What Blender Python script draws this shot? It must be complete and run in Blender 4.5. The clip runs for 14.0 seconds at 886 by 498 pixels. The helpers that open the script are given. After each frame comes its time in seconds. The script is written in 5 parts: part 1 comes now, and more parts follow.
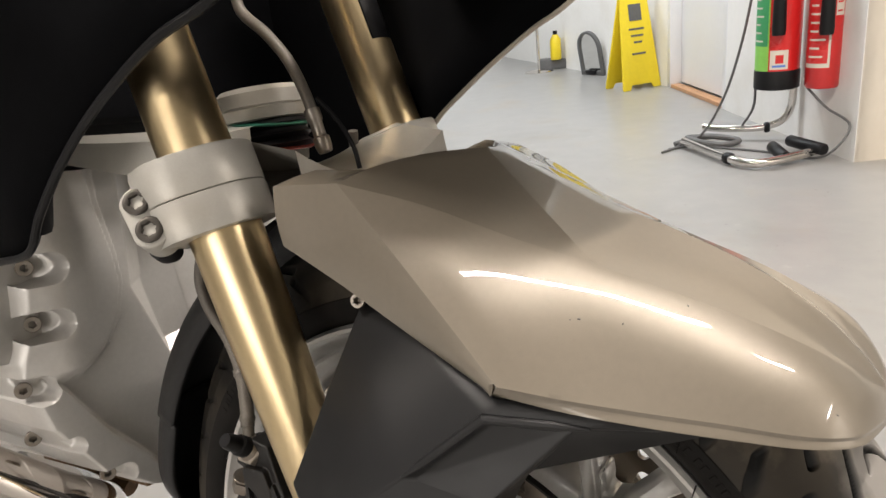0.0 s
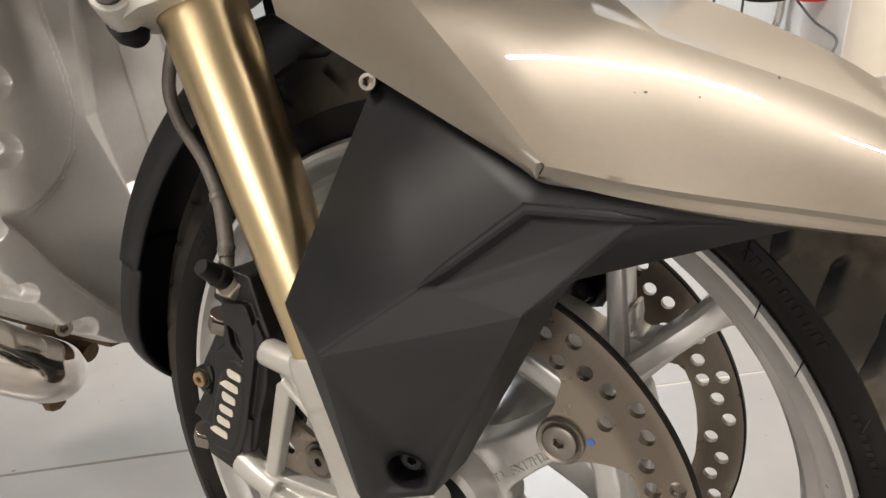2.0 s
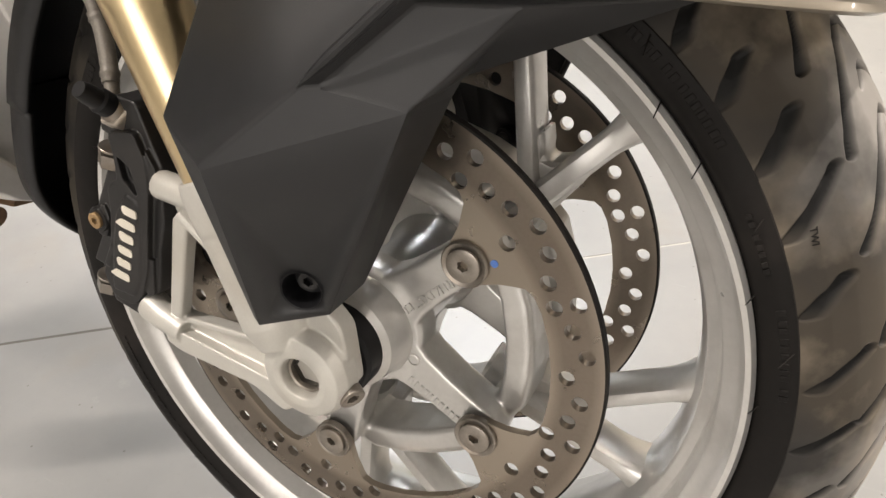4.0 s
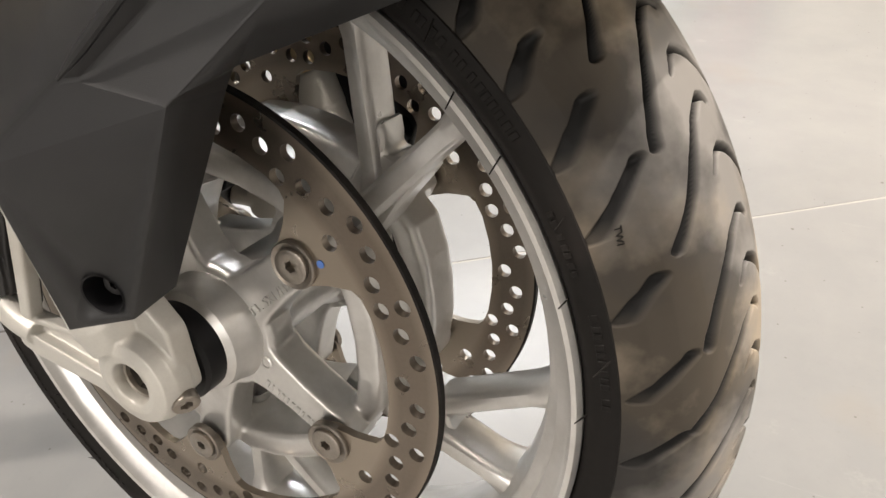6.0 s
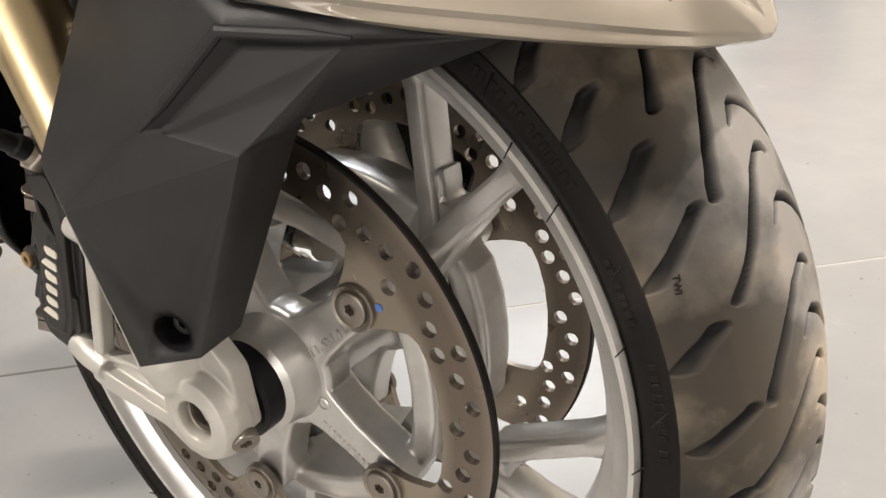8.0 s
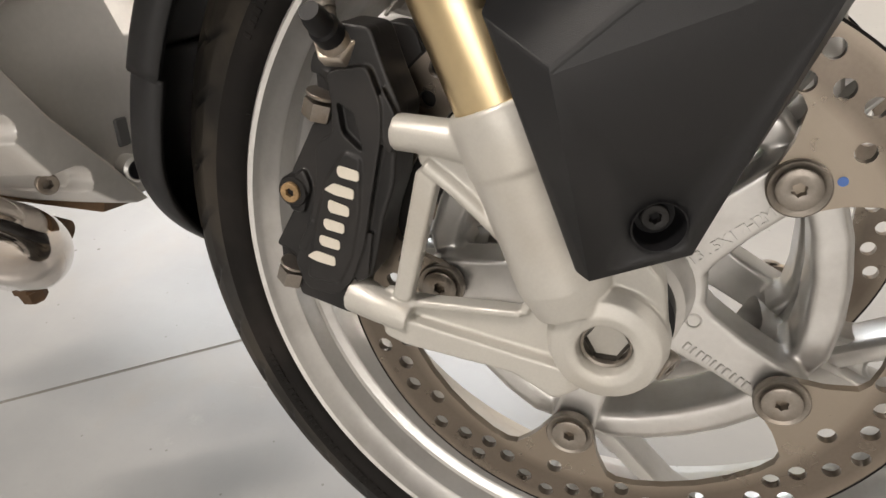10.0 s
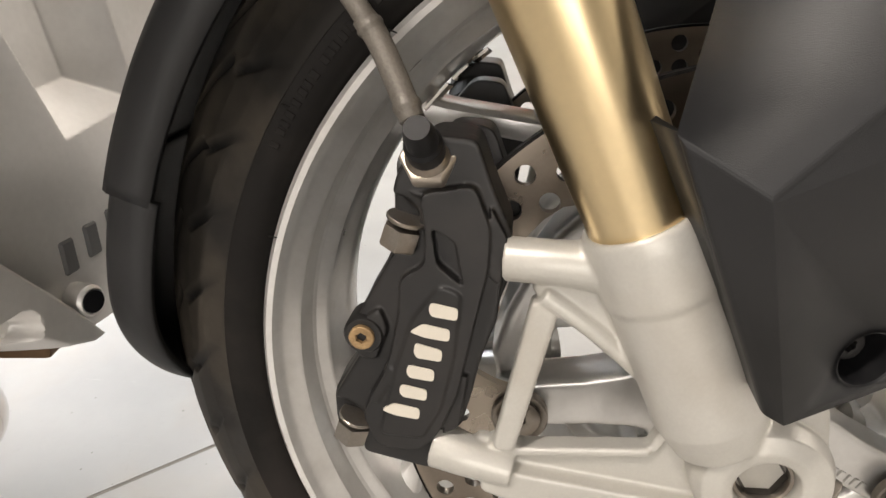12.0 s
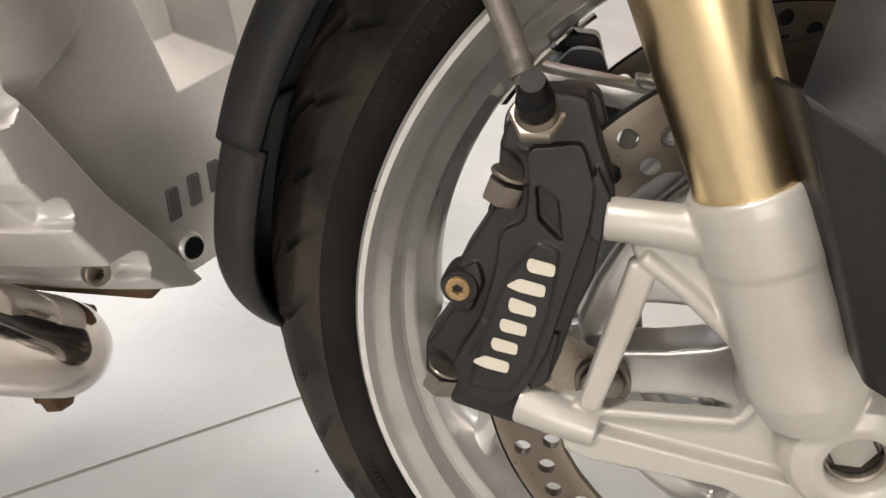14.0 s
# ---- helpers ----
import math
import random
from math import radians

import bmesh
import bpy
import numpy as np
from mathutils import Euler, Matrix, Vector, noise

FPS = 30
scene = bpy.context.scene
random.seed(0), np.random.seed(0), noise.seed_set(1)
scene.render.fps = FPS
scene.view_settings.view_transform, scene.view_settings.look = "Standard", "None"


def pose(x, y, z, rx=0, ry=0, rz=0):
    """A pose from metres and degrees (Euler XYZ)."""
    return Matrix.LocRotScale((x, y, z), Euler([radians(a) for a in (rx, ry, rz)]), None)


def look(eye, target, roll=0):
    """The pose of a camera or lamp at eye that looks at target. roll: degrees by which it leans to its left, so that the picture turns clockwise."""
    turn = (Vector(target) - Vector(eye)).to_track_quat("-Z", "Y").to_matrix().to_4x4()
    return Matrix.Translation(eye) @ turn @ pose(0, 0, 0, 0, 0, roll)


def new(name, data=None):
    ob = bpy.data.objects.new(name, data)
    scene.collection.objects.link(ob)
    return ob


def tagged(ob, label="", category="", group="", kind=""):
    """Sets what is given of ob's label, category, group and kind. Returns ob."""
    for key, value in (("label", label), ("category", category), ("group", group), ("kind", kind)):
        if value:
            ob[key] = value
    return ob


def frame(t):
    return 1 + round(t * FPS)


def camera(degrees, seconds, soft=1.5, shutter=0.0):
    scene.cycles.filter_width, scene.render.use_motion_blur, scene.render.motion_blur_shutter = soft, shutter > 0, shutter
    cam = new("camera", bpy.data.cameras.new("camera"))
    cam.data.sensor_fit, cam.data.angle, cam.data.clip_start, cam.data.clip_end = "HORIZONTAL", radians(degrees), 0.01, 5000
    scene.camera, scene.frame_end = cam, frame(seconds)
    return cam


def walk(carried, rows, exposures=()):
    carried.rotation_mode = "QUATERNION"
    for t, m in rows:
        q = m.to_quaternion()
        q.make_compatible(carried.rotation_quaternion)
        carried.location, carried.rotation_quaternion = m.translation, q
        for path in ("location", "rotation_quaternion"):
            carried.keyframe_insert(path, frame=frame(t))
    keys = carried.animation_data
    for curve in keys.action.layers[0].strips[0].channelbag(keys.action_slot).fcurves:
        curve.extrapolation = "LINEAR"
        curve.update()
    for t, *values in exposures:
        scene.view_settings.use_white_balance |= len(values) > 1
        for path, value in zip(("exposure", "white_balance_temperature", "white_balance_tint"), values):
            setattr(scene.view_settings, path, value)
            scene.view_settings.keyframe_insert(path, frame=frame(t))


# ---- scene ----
cam = camera(64.3, 14.0)
PATH = [
    (0, (0.224, -0.349, 0.721), (-0.821, 1.212, 0.035), -6.5),
    (0.5, (0.196, -0.352, 0.713), (-0.835, 1.219, 0.028), -5.7),
    (1, (0.175, -0.358, 0.696), (-0.835, 1.203, -0.042), -4.7),
    (1.5, (0.179, -0.346, 0.665), (-0.795, 1.202, -0.146), -4.3),
    (2, (0.175, -0.34, 0.637), (-0.754, 1.193, -0.249), -3.7),
    (2.5, (0.186, -0.329, 0.623), (-0.685, 1.195, -0.335), -3.2),
    (3, (0.194, -0.327, 0.611), (-0.633, 1.172, -0.423), -2.9),
    (3.5, (0.197, -0.33, 0.601), (-0.591, 1.147, -0.495), -2.5),
    (3.7, (0.2, -0.333, 0.596), (-0.576, 1.139, -0.514), -2.5),
    (5.8, (0.256, -0.289, 0.574), (-0.534, 1.128, -0.595), -3.5),
    (6, (0.28, -0.273, 0.578), (-0.531, 1.149, -0.571), -4.0),
    (6.5, (0.324, -0.246, 0.582), (-0.549, 1.18, -0.515), -5.0),
    (7, (0.329, -0.244, 0.591), (-0.596, 1.18, -0.464), -5.8),
    (7.5, (0.324, -0.253, 0.589), (-0.631, 1.168, -0.445), -6.0),
    (7.9, (0.286, -0.278, 0.587), (-0.669, 1.144, -0.446), -5.9),
    (8, (0.281, -0.277, 0.582), (-0.69, 1.133, -0.453), -5.9),
    (8.5, (0.205, -0.335, 0.565), (-0.745, 1.067, -0.498), -6.3),
    (9, (0.14, -0.368, 0.55), (-0.763, 1.043, -0.543), -6.4),
    (9.2, (0.118, -0.372, 0.544), (-0.756, 1.044, -0.566), -6.4),
    (11.3, (-0.095, -0.334, 0.525), (-0.312, 1.374, -0.492), -3.3),
    (11.5, (-0.1, -0.329, 0.534), (-0.326, 1.377, -0.485), -3.6),
    (12, (-0.094, -0.321, 0.541), (-0.338, 1.381, -0.48), -3.2),
    (12.5, (-0.084, -0.312, 0.543), (-0.352, 1.378, -0.492), -2.9),
    (13, (-0.084, -0.314, 0.54), (-0.384, 1.363, -0.508), -2.7),
    (13.5, (-0.09, -0.322, 0.535), (-0.437, 1.341, -0.52), -2.6),
    (14, (-0.109, -0.336, 0.534), (-0.512, 1.321, -0.511), -2.8),
]
walk(cam, [(t, look(eye, target, roll)) for t, eye, target, roll in PATH], [(0.0, -0.15), (1.5, -0.1), (3.0, 0.08), (3.7, 0.18), (6.0, 0.15), (7.5, 0.05), (8.5, 0.22), (9.2, -0.06), (11.3, 0.16), (13.0, 0.22), (14.0, 0.12)])


# ---- light: a closed workshop under fluorescent tubes, with added fill ----
world = bpy.data.worlds.new("workshop_air")
scene.world = world
world.use_nodes = True
world.node_tree.nodes["Background"].inputs[0].default_value = (0.75, 0.8, 0.9, 1)
world.node_tree.nodes["Background"].inputs[1].default_value = 0.02
CEILING = 3.0
# tubes 1 and 3 follow the mudguard's streaks; the others are added fill
TUBES = [(0.77, 0.43, 118, 72, 1.1), (-1.3, -1.2, 130, 33, 1.45), (1.60, 1.12, 72, 48, 0.85), (-1.3, 3.0, 130, 33, 1.45), (-3.6, 3.5, 150, 33, 1.45), (4.2, 0.6, 130, 95, 1.45), (0.2, -3.6, 20, 33, 1.45), (-2.6, -3.6, 20, 33, 1.45)]
WINDOW_FILL_WATTS = 75.0
TUBE_WATTS = 38.0


# ---- materials ----
def shader(name, colour, rough=0.5, metal=0.0, vary=0.12, grain=60.0, bump=0.05, coat=0.0, rough_vary=0.1, wear=None, wear_amount=0.0, wear_scale=9.0, fine=600.0, fine_bump=0.0, detail=5.0):
    m = bpy.data.materials.new(name)
    m.use_nodes = True
    nt = m.node_tree
    b = nt.nodes["Principled BSDF"]
    b.inputs["Metallic"].default_value = metal
    b.inputs["Coat Weight"].default_value = coat
    b.inputs["Coat Roughness"].default_value = 0.04
    co = nt.nodes.new("ShaderNodeTexCoord")

    def tex(scale, det=detail):
        n = nt.nodes.new("ShaderNodeTexNoise")
        n.inputs["Scale"].default_value = scale
        n.inputs["Detail"].default_value = det
        nt.links.new(co.outputs["Object"], n.inputs["Vector"])
        return n
    n1, n2 = tex(grain), tex(grain / 9.0, 3.0)
    ramp = nt.nodes.new("ShaderNodeValToRGB")
    lo, hi = 1.0 - vary, 1.0 + vary
    ramp.color_ramp.elements[0].color = (*[c * lo for c in colour], 1)
    ramp.color_ramp.elements[1].color = (*[min(1.0, c * hi) for c in colour], 1)
    ramp.color_ramp.elements[0].position, ramp.color_ramp.elements[1].position = 0.3, 0.7
    mix = nt.nodes.new("ShaderNodeMix")
    mix.data_type = "FLOAT"
    mix.inputs[0].default_value = 0.5
    nt.links.new(n1.outputs["Fac"], mix.inputs[2])
    nt.links.new(n2.outputs["Fac"], mix.inputs[3])
    nt.links.new(mix.outputs[0], ramp.inputs["Fac"])
    out = ramp.outputs["Color"]
    if wear:
        n3 = tex(wear_scale, 8.0)
        r3 = nt.nodes.new("ShaderNodeMapRange")
        r3.inputs[1].default_value, r3.inputs[2].default_value = 0.5, 0.68
        r3.inputs[3].default_value, r3.inputs[4].default_value = 0.0, wear_amount
        nt.links.new(n3.outputs["Fac"], r3.inputs[0])
        mc = nt.nodes.new("ShaderNodeMix")
        mc.data_type = "RGBA"
        mc.inputs[7].default_value = (*wear, 1)
        nt.links.new(r3.outputs[0], mc.inputs[0])
        nt.links.new(out, mc.inputs[6])
        out = mc.outputs[2]
    nt.links.new(out, b.inputs["Base Color"])
    rr = nt.nodes.new("ShaderNodeMapRange")
    rr.inputs[3].default_value, rr.inputs[4].default_value = max(0.02, rough - rough_vary), min(1.0, rough + rough_vary)
    nt.links.new(n2.outputs["Fac"], rr.inputs[0])
    nt.links.new(rr.outputs[0], b.inputs["Roughness"])
    if bump or fine_bump:
        bp = nt.nodes.new("ShaderNodeBump")
        bp.inputs["Strength"].default_value = max(bump, fine_bump)
        bp.inputs["Distance"].default_value = 0.0006
        nt.links.new((tex(fine, 3.0) if fine_bump else n1).outputs["Fac"], bp.inputs["Height"])
        nt.links.new(bp.outputs["Normal"], b.inputs["Normal"])
    return m


PAINT = shader("champagne_metallic_paint", (0.215, 0.186, 0.146), 0.42, 0.28, 0.05, 2200, 0.02, coat=1.0, rough_vary=0.04)
PAINT.node_tree.nodes["Principled BSDF"].inputs["Coat Roughness"].default_value = 0.012


def dull(m, level):
    """Lowers the mirror-like part of a plastic."""
    m.node_tree.nodes["Principled BSDF"].inputs["Specular IOR Level"].default_value = level


GOLD = shader("gold_anodised_aluminium", (0.77, 0.615, 0.37), 0.29, 1.0, 0.04, 300, 0.015, rough_vary=0.03)
SILVER = shader("pale_silver_painted_casting", (0.53, 0.515, 0.475), 0.40, 0.3, 0.05, 700, 0.12, coat=0.12, wear=(0.36, 0.31, 0.24), wear_amount=0.35, wear_scale=16)
WHEEL = shader("silver_wheel_paint", (0.65, 0.64, 0.62), 0.32, 0.68, 0.05, 320, 0.04, coat=0.2, wear=(0.3, 0.28, 0.25), wear_amount=0.3, wear_scale=26)
CAST = shader("grey_engine_casting", (0.68, 0.665, 0.64), 0.32, 0.40, 0.05, 240, 0.1, wear=(0.33, 0.31, 0.28), wear_amount=0.3, wear_scale=14)
PLASTIC = shader("charcoal_grained_plastic", (0.0085, 0.0088, 0.0100), 0.44, 0.0, 0.1, 500, 0.0, fine=2600, fine_bump=0.22, rough_vary=0.06)
BLACK = shader("black_plastic", (0.008, 0.008, 0.009), 0.42, 0.0, 0.15, 200, 0.05)
# darker copy of the black plastic, with the fairing's shade in its colour
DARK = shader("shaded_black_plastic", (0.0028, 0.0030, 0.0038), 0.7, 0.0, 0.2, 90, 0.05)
dull(BLACK, 0.25)
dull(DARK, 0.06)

dull(PLASTIC, 0.52)
RUBBER = shader("dusty_tyre_rubber", (0.0125, 0.0122, 0.0120), 0.55, 0.0, 0.25, 120, 0.15, wear=(0.25, 0.237, 0.218), wear_amount=0.6, wear_scale=5)
SIDEWALL = shader("tyre_sidewall_rubber", (0.0095, 0.0085, 0.0078), 0.6, 0.0, 0.2, 300, 0.12, wear=(0.03, 0.025, 0.022), wear_amount=0.5, wear_scale=16)
dull(SIDEWALL, 0.14)
STEEL = shader("brushed_brake_steel", (0.195, 0.165, 0.135), 0.3, 0.9, 0.08, 500, 0.05, wear=(0.17, 0.13, 0.10), wear_amount=0.5, wear_scale=14)
# the disc: turned round its axle, with a worn track between paler steel
_st = STEEL.node_tree
_sb = _st.nodes["Principled BSDF"]
_tan = _st.nodes.new("ShaderNodeTangent")
_tan.direction_type, _tan.axis = "RADIAL", "Y"
_st.links.new(_tan.outputs[0], _sb.inputs["Tangent"])
_sb.inputs["Anisotropic"].default_value = 0.65
_sc = [n for n in _st.nodes if n.bl_idname == "ShaderNodeTexCoord"][0]
_sx = _st.nodes.new("ShaderNodeVectorMath")
_sx.operation = "MULTIPLY"
_sx.inputs[1].default_value = (1, 0, 1)
_st.links.new(_sc.outputs["Object"], _sx.inputs[0])
_sl = _st.nodes.new("ShaderNodeVectorMath")
_sl.operation = "LENGTH"
_st.links.new(_sx.outputs[0], _sl.inputs[0])
_sr = _st.nodes.new("ShaderNodeValToRGB")
_sr.color_ramp.elements[0].position, _sr.color_ramp.elements[1].position = 0.118, 0.1545
_sr.color_ramp.elements[0].color, _sr.color_ramp.elements[1].color = (0.62, 0.62, 0.62, 1), (0.45, 0.45, 0.45, 1)
for _at, _v in ((0.1275, 0.55), (0.1300, 0.0), (0.1500, 0.0)):
    _e = _sr.color_ramp.elements.new(_at)
    _e.color = (_v, _v, _v, 1)
_st.links.new(_sl.outputs["Value"], _sr.inputs["Fac"])
_old = _sb.inputs["Base Color"].links[0].from_socket
_sm = _st.nodes.new("ShaderNodeMix")
_sm.data_type = "RGBA"
_sm.inputs[7].default_value = (0.42, 0.365, 0.30, 1)
_st.links.new(_sr.outputs["Color"], _sm.inputs[0])
_st.links.new(_old, _sm.inputs[6])
_st.links.new(_sm.outputs[2], _sb.inputs["Base Color"])
_sw = _st.nodes.new("ShaderNodeTexNoise")
_sw.noise_dimensions = "1D"
_sw.inputs["Scale"].default_value, _sw.inputs["Detail"].default_value = 1500.0, 4.0
_st.links.new(_sl.outputs["Value"], _sw.inputs["W"])
_sp = _st.nodes.new("ShaderNodeBump")
_sp.inputs["Strength"].default_value, _sp.inputs["Distance"].default_value = 0.12, 0.0003
_st.links.new(_sw.outputs["Fac"], _sp.inputs["Height"])
_st.links.new(_sp.outputs["Normal"], _sb.inputs["Normal"])
CARRIER = shader("warm_grey_disc_steel", (0.47, 0.42, 0.36), 0.42, 0.75, 0.08, 400, 0.05, wear=(0.33, 0.26, 0.19), wear_amount=0.4, wear_scale=20)
BOLT = shader("dull_zinc_bolt", (0.29, 0.262, 0.23), 0.38, 0.85, 0.12, 700, 0.1, wear=(0.2, 0.14, 0.09), wear_amount=0.4, wear_scale=60)
DARKBOLT = shader("dark_bolt_and_socket_shade", (0.075, 0.068, 0.06), 0.42, 0.8, 0.15, 700, 0.1)
RUSTY = shader("rusty_fastener", (0.36, 0.24, 0.12), 0.6, 0.5, 0.35, 700, 0.3)
CALIPER = shader("black_anodised_caliper", (0.012, 0.0115, 0.0115), 0.45, 0.1, 0.2, 220, 0.15, wear=(0.03, 0.026, 0.024), wear_amount=0.4, wear_scale=30)
WHITE = shader("cream_white_print", (0.66, 0.615, 0.53), 0.55, 0.0, 0.04, 300, 0.0)
CHROME = shader("chromed_pipe", (0.72, 0.69, 0.66), 0.08, 1.0, 0.05, 40, 0.0, rough_vary=0.04, wear=(0.42, 0.3, 0.2), wear_amount=0.25, wear_scale=12)
RUST = shader("rusty_bracket_steel", (0.12, 0.07, 0.035), 0.8, 0.2, 0.4, 120, 0.4)
HOSE = shader("grey_braided_hose", (0.16, 0.145, 0.125), 0.5, 0.3, 0.25, 900, 0.4)
PALE = shader("pale_fairing_paint", (0.45, 0.40, 0.33), 0.35, 0.3, 0.05, 500, 0.0, coat=0.8)
REDRING = shader("red_seal_ring", (0.42, 0.05, 0.03), 0.5, 0.0)
GREENRING = shader("green_seal_ring", (0.02, 0.14, 0.09), 0.4, 0.0)
BLUE = shader("blue_paint_dot", (0.10, 0.22, 0.62), 0.5)
PLASTER = shader("white_painted_plaster", (0.78, 0.77, 0.74), 0.6, 0.0, 0.03, 40, 0.05, wear=(0.62, 0.58, 0.5), wear_amount=0.25, wear_scale=4)
CREAM = shader("cream_painted_plaster", (0.74, 0.68, 0.58), 0.6, 0.0, 0.04, 30, 0.05, wear=(0.55, 0.47, 0.38), wear_amount=0.3, wear_scale=3)
DOORWHITE = shader("white_gloss_door_paint", (0.78, 0.78, 0.78), 0.35, 0.0, 0.02, 40, 0.02)
GLASS = bpy.data.materials.new("clear_glass")
GLASS.use_nodes = True
GLASS.node_tree.nodes["Principled BSDF"].inputs["Transmission Weight"].default_value = 1.0
GLASS.node_tree.nodes["Principled BSDF"].inputs["Roughness"].default_value = 0.0
GREYWALL = shader("grey_painted_blockwork", (0.30, 0.295, 0.28), 0.7, 0.0, 0.06, 20, 0.1)
CEIL = shader("grey_ceiling_board", (0.36, 0.355, 0.345), 0.8, 0.0, 0.03, 30, 0.05)
COPPER = shader("worn_wooden_threshold", (0.46, 0.25, 0.13), 0.5, 0.0, 0.25, 90, 0.2)
RED = shader("red_enamel", (0.62, 0.02, 0.02), 0.3, 0.0, 0.05, 60, 0.0, coat=0.5)
YELLOW = shader("yellow_sign_plastic", (0.78, 0.60, 0.02), 0.45, 0.0, 0.05, 60, 0.02)
GREEN = shader("green_label", (0.05, 0.32, 0.12), 0.5)
SEALANT = shader("grey_joint_sealant", (0.15, 0.138, 0.12), 0.7, 0.0, 0.2, 60, 0.1)
_st = SEALANT.node_tree
_sx = _st.nodes.new("ShaderNodeSeparateXYZ")
_st.links.new([n for n in _st.nodes if n.bl_idname == "ShaderNodeTexCoord"][0].outputs["Object"], _sx.inputs[0])
_sr = _st.nodes.new("ShaderNodeMapRange")
_sr.inputs[1].default_value, _sr.inputs[2].default_value = -0.35, 0.0
_st.links.new(_sx.outputs["X"], _sr.inputs[0])
_sm = _st.nodes.new("ShaderNodeMix")
_sm.data_type = "RGBA"
_st.links.new(_sr.outputs[0], _sm.inputs[0])
_sb = _st.nodes["Principled BSDF"]
_st.links.new(_sb.inputs["Base Color"].links[0].from_socket, _sm.inputs[6])
_sm.inputs[7].default_value = (0.47, 0.45, 0.415, 1)
_st.links.new(_sm.outputs[2], _sb.inputs["Base Color"])
LIME = shader("lime_label", (0.25, 0.60, 0.10), 0.5)
GREYTRIM = shader("dark_grey_trim", (0.10, 0.10, 0.10), 0.5)
MIRROR = shader("mirror_glass", (0.9, 0.9, 0.88), 0.03, 1.0, 0.0, 10, 0.0, rough_vary=0.0)

FLOOR = bpy.data.materials.new("worn_grey_floor_paint")
FLOOR.use_nodes = True
_nt = FLOOR.node_tree
_b = _nt.nodes["Principled BSDF"]
_co = _nt.nodes.new("ShaderNodeTexCoord")


def _noise(scale, det, rough=0.6):
    n = _nt.nodes.new("ShaderNodeTexNoise")
    n.inputs["Scale"].default_value, n.inputs["Detail"].default_value, n.inputs["Roughness"].default_value = scale, det, rough
    _nt.links.new(_co.outputs["Object"], n.inputs["Vector"])
    return n


def _ramp(src, stops):
    r = _nt.nodes.new("ShaderNodeValToRGB")
    while len(r.color_ramp.elements) < len(stops):
        r.color_ramp.elements.new(0.5)
    for e, (p, c) in zip(r.color_ramp.elements, stops):
        e.position, e.color = p, (*c, 1)
    _nt.links.new(src, r.inputs["Fac"])
    return r.outputs["Color"]


def _over(a, b, fac_src, lo, hi, amount):
    r = _nt.nodes.new("ShaderNodeMapRange")
    r.inputs[1].default_value, r.inputs[2].default_value, r.inputs[4].default_value = lo, hi, amount
    _nt.links.new(fac_src, r.inputs[0])
    m = _nt.nodes.new("ShaderNodeMix")
    m.data_type = "RGBA"
    _nt.links.new(r.outputs[0], m.inputs[0])
    _nt.links.new(a, m.inputs[6])
    m.inputs[7].default_value = (*b, 1)
    return m.outputs[2]


_big, _mid, _fine = _noise(1.3, 4), _noise(9, 6), _noise(120, 4)
_c = _ramp(_big.outputs["Fac"], [(0.3, (0.245, 0.245, 0.24)), (0.55, (0.290, 0.286, 0.277)), (0.75, (0.255, 0.248, 0.238))])
_c = _over(_c, (0.37, 0.36, 0.34), _mid.outputs["Fac"], 0.40, 0.80, 0.4)
_c = _over(_c, (0.24, 0.235, 0.22), _fine.outputs["Fac"], 0.6, 0.8, 0.35)
_stain = _noise(2.3, 5)
_c = _over(_c, (0.30, 0.245, 0.175), _stain.outputs["Fac"], 0.56, 0.74, 0.5)
# pale rubbed patches, fine scratches and small dark specks
_rub = _noise(5.5, 9, 0.72)
_c = _over(_c, (0.44, 0.43, 0.40), _rub.outputs["Fac"], 0.62, 0.72, 0.45)
_map = _nt.nodes.new("ShaderNodeMapping")
_map.inputs["Rotation"].default_value = (0, 0, 0.7)
_map.inputs["Scale"].default_value = (3.0, 34.0, 1.0)
_nt.links.new(_co.outputs["Object"], _map.inputs["Vector"])
_scr = _noise(3.0, 8, 0.7)
_nt.links.new(_map.outputs[0], _scr.inputs["Vector"])
_c = _over(_c, (0.40, 0.39, 0.37), _scr.outputs["Fac"], 0.64, 0.74, 0.35)
for _size, _reach, _dark in ((26.0, 0.075, (0.10, 0.085, 0.07)), (70.0, 0.11, (0.15, 0.14, 0.125))):
    _v = _nt.nodes.new("ShaderNodeTexVoronoi")
    _v.inputs["Scale"].default_value, _v.inputs["Randomness"].default_value = _size, 1.0
    _nt.links.new(_co.outputs["Object"], _v.inputs["Vector"])
    _pick = _nt.nodes.new("ShaderNodeSeparateColor")
    _nt.links.new(_v.outputs["Color"], _pick.inputs[0])
    _near = _nt.nodes.new("ShaderNodeMapRange")
    _near.inputs[1].default_value, _near.inputs[2].default_value, _near.inputs[3].default_value, _near.inputs[4].default_value = _reach * 0.6, _reach, 1.0, 0.0
    _nt.links.new(_v.outputs["Distance"], _near.inputs[0])
    _some = _nt.nodes.new("ShaderNodeMath")
    _some.operation = "GREATER_THAN"
    _some.inputs[1].default_value = 0.82
    _nt.links.new(_pick.outputs[0], _some.inputs[0])
    _spot = _nt.nodes.new("ShaderNodeMath")
    _spot.operation = "MULTIPLY"
    _nt.links.new(_near.outputs[0], _spot.inputs[0])
    _nt.links.new(_some.outputs[0], _spot.inputs[1])
    _c = _over(_c, _dark, _spot.outputs[0], 0.0, 1.0, 0.8)
_nt.links.new(_c, _b.inputs["Base Color"])
_b.inputs["Specular IOR Level"].default_value = 0.5
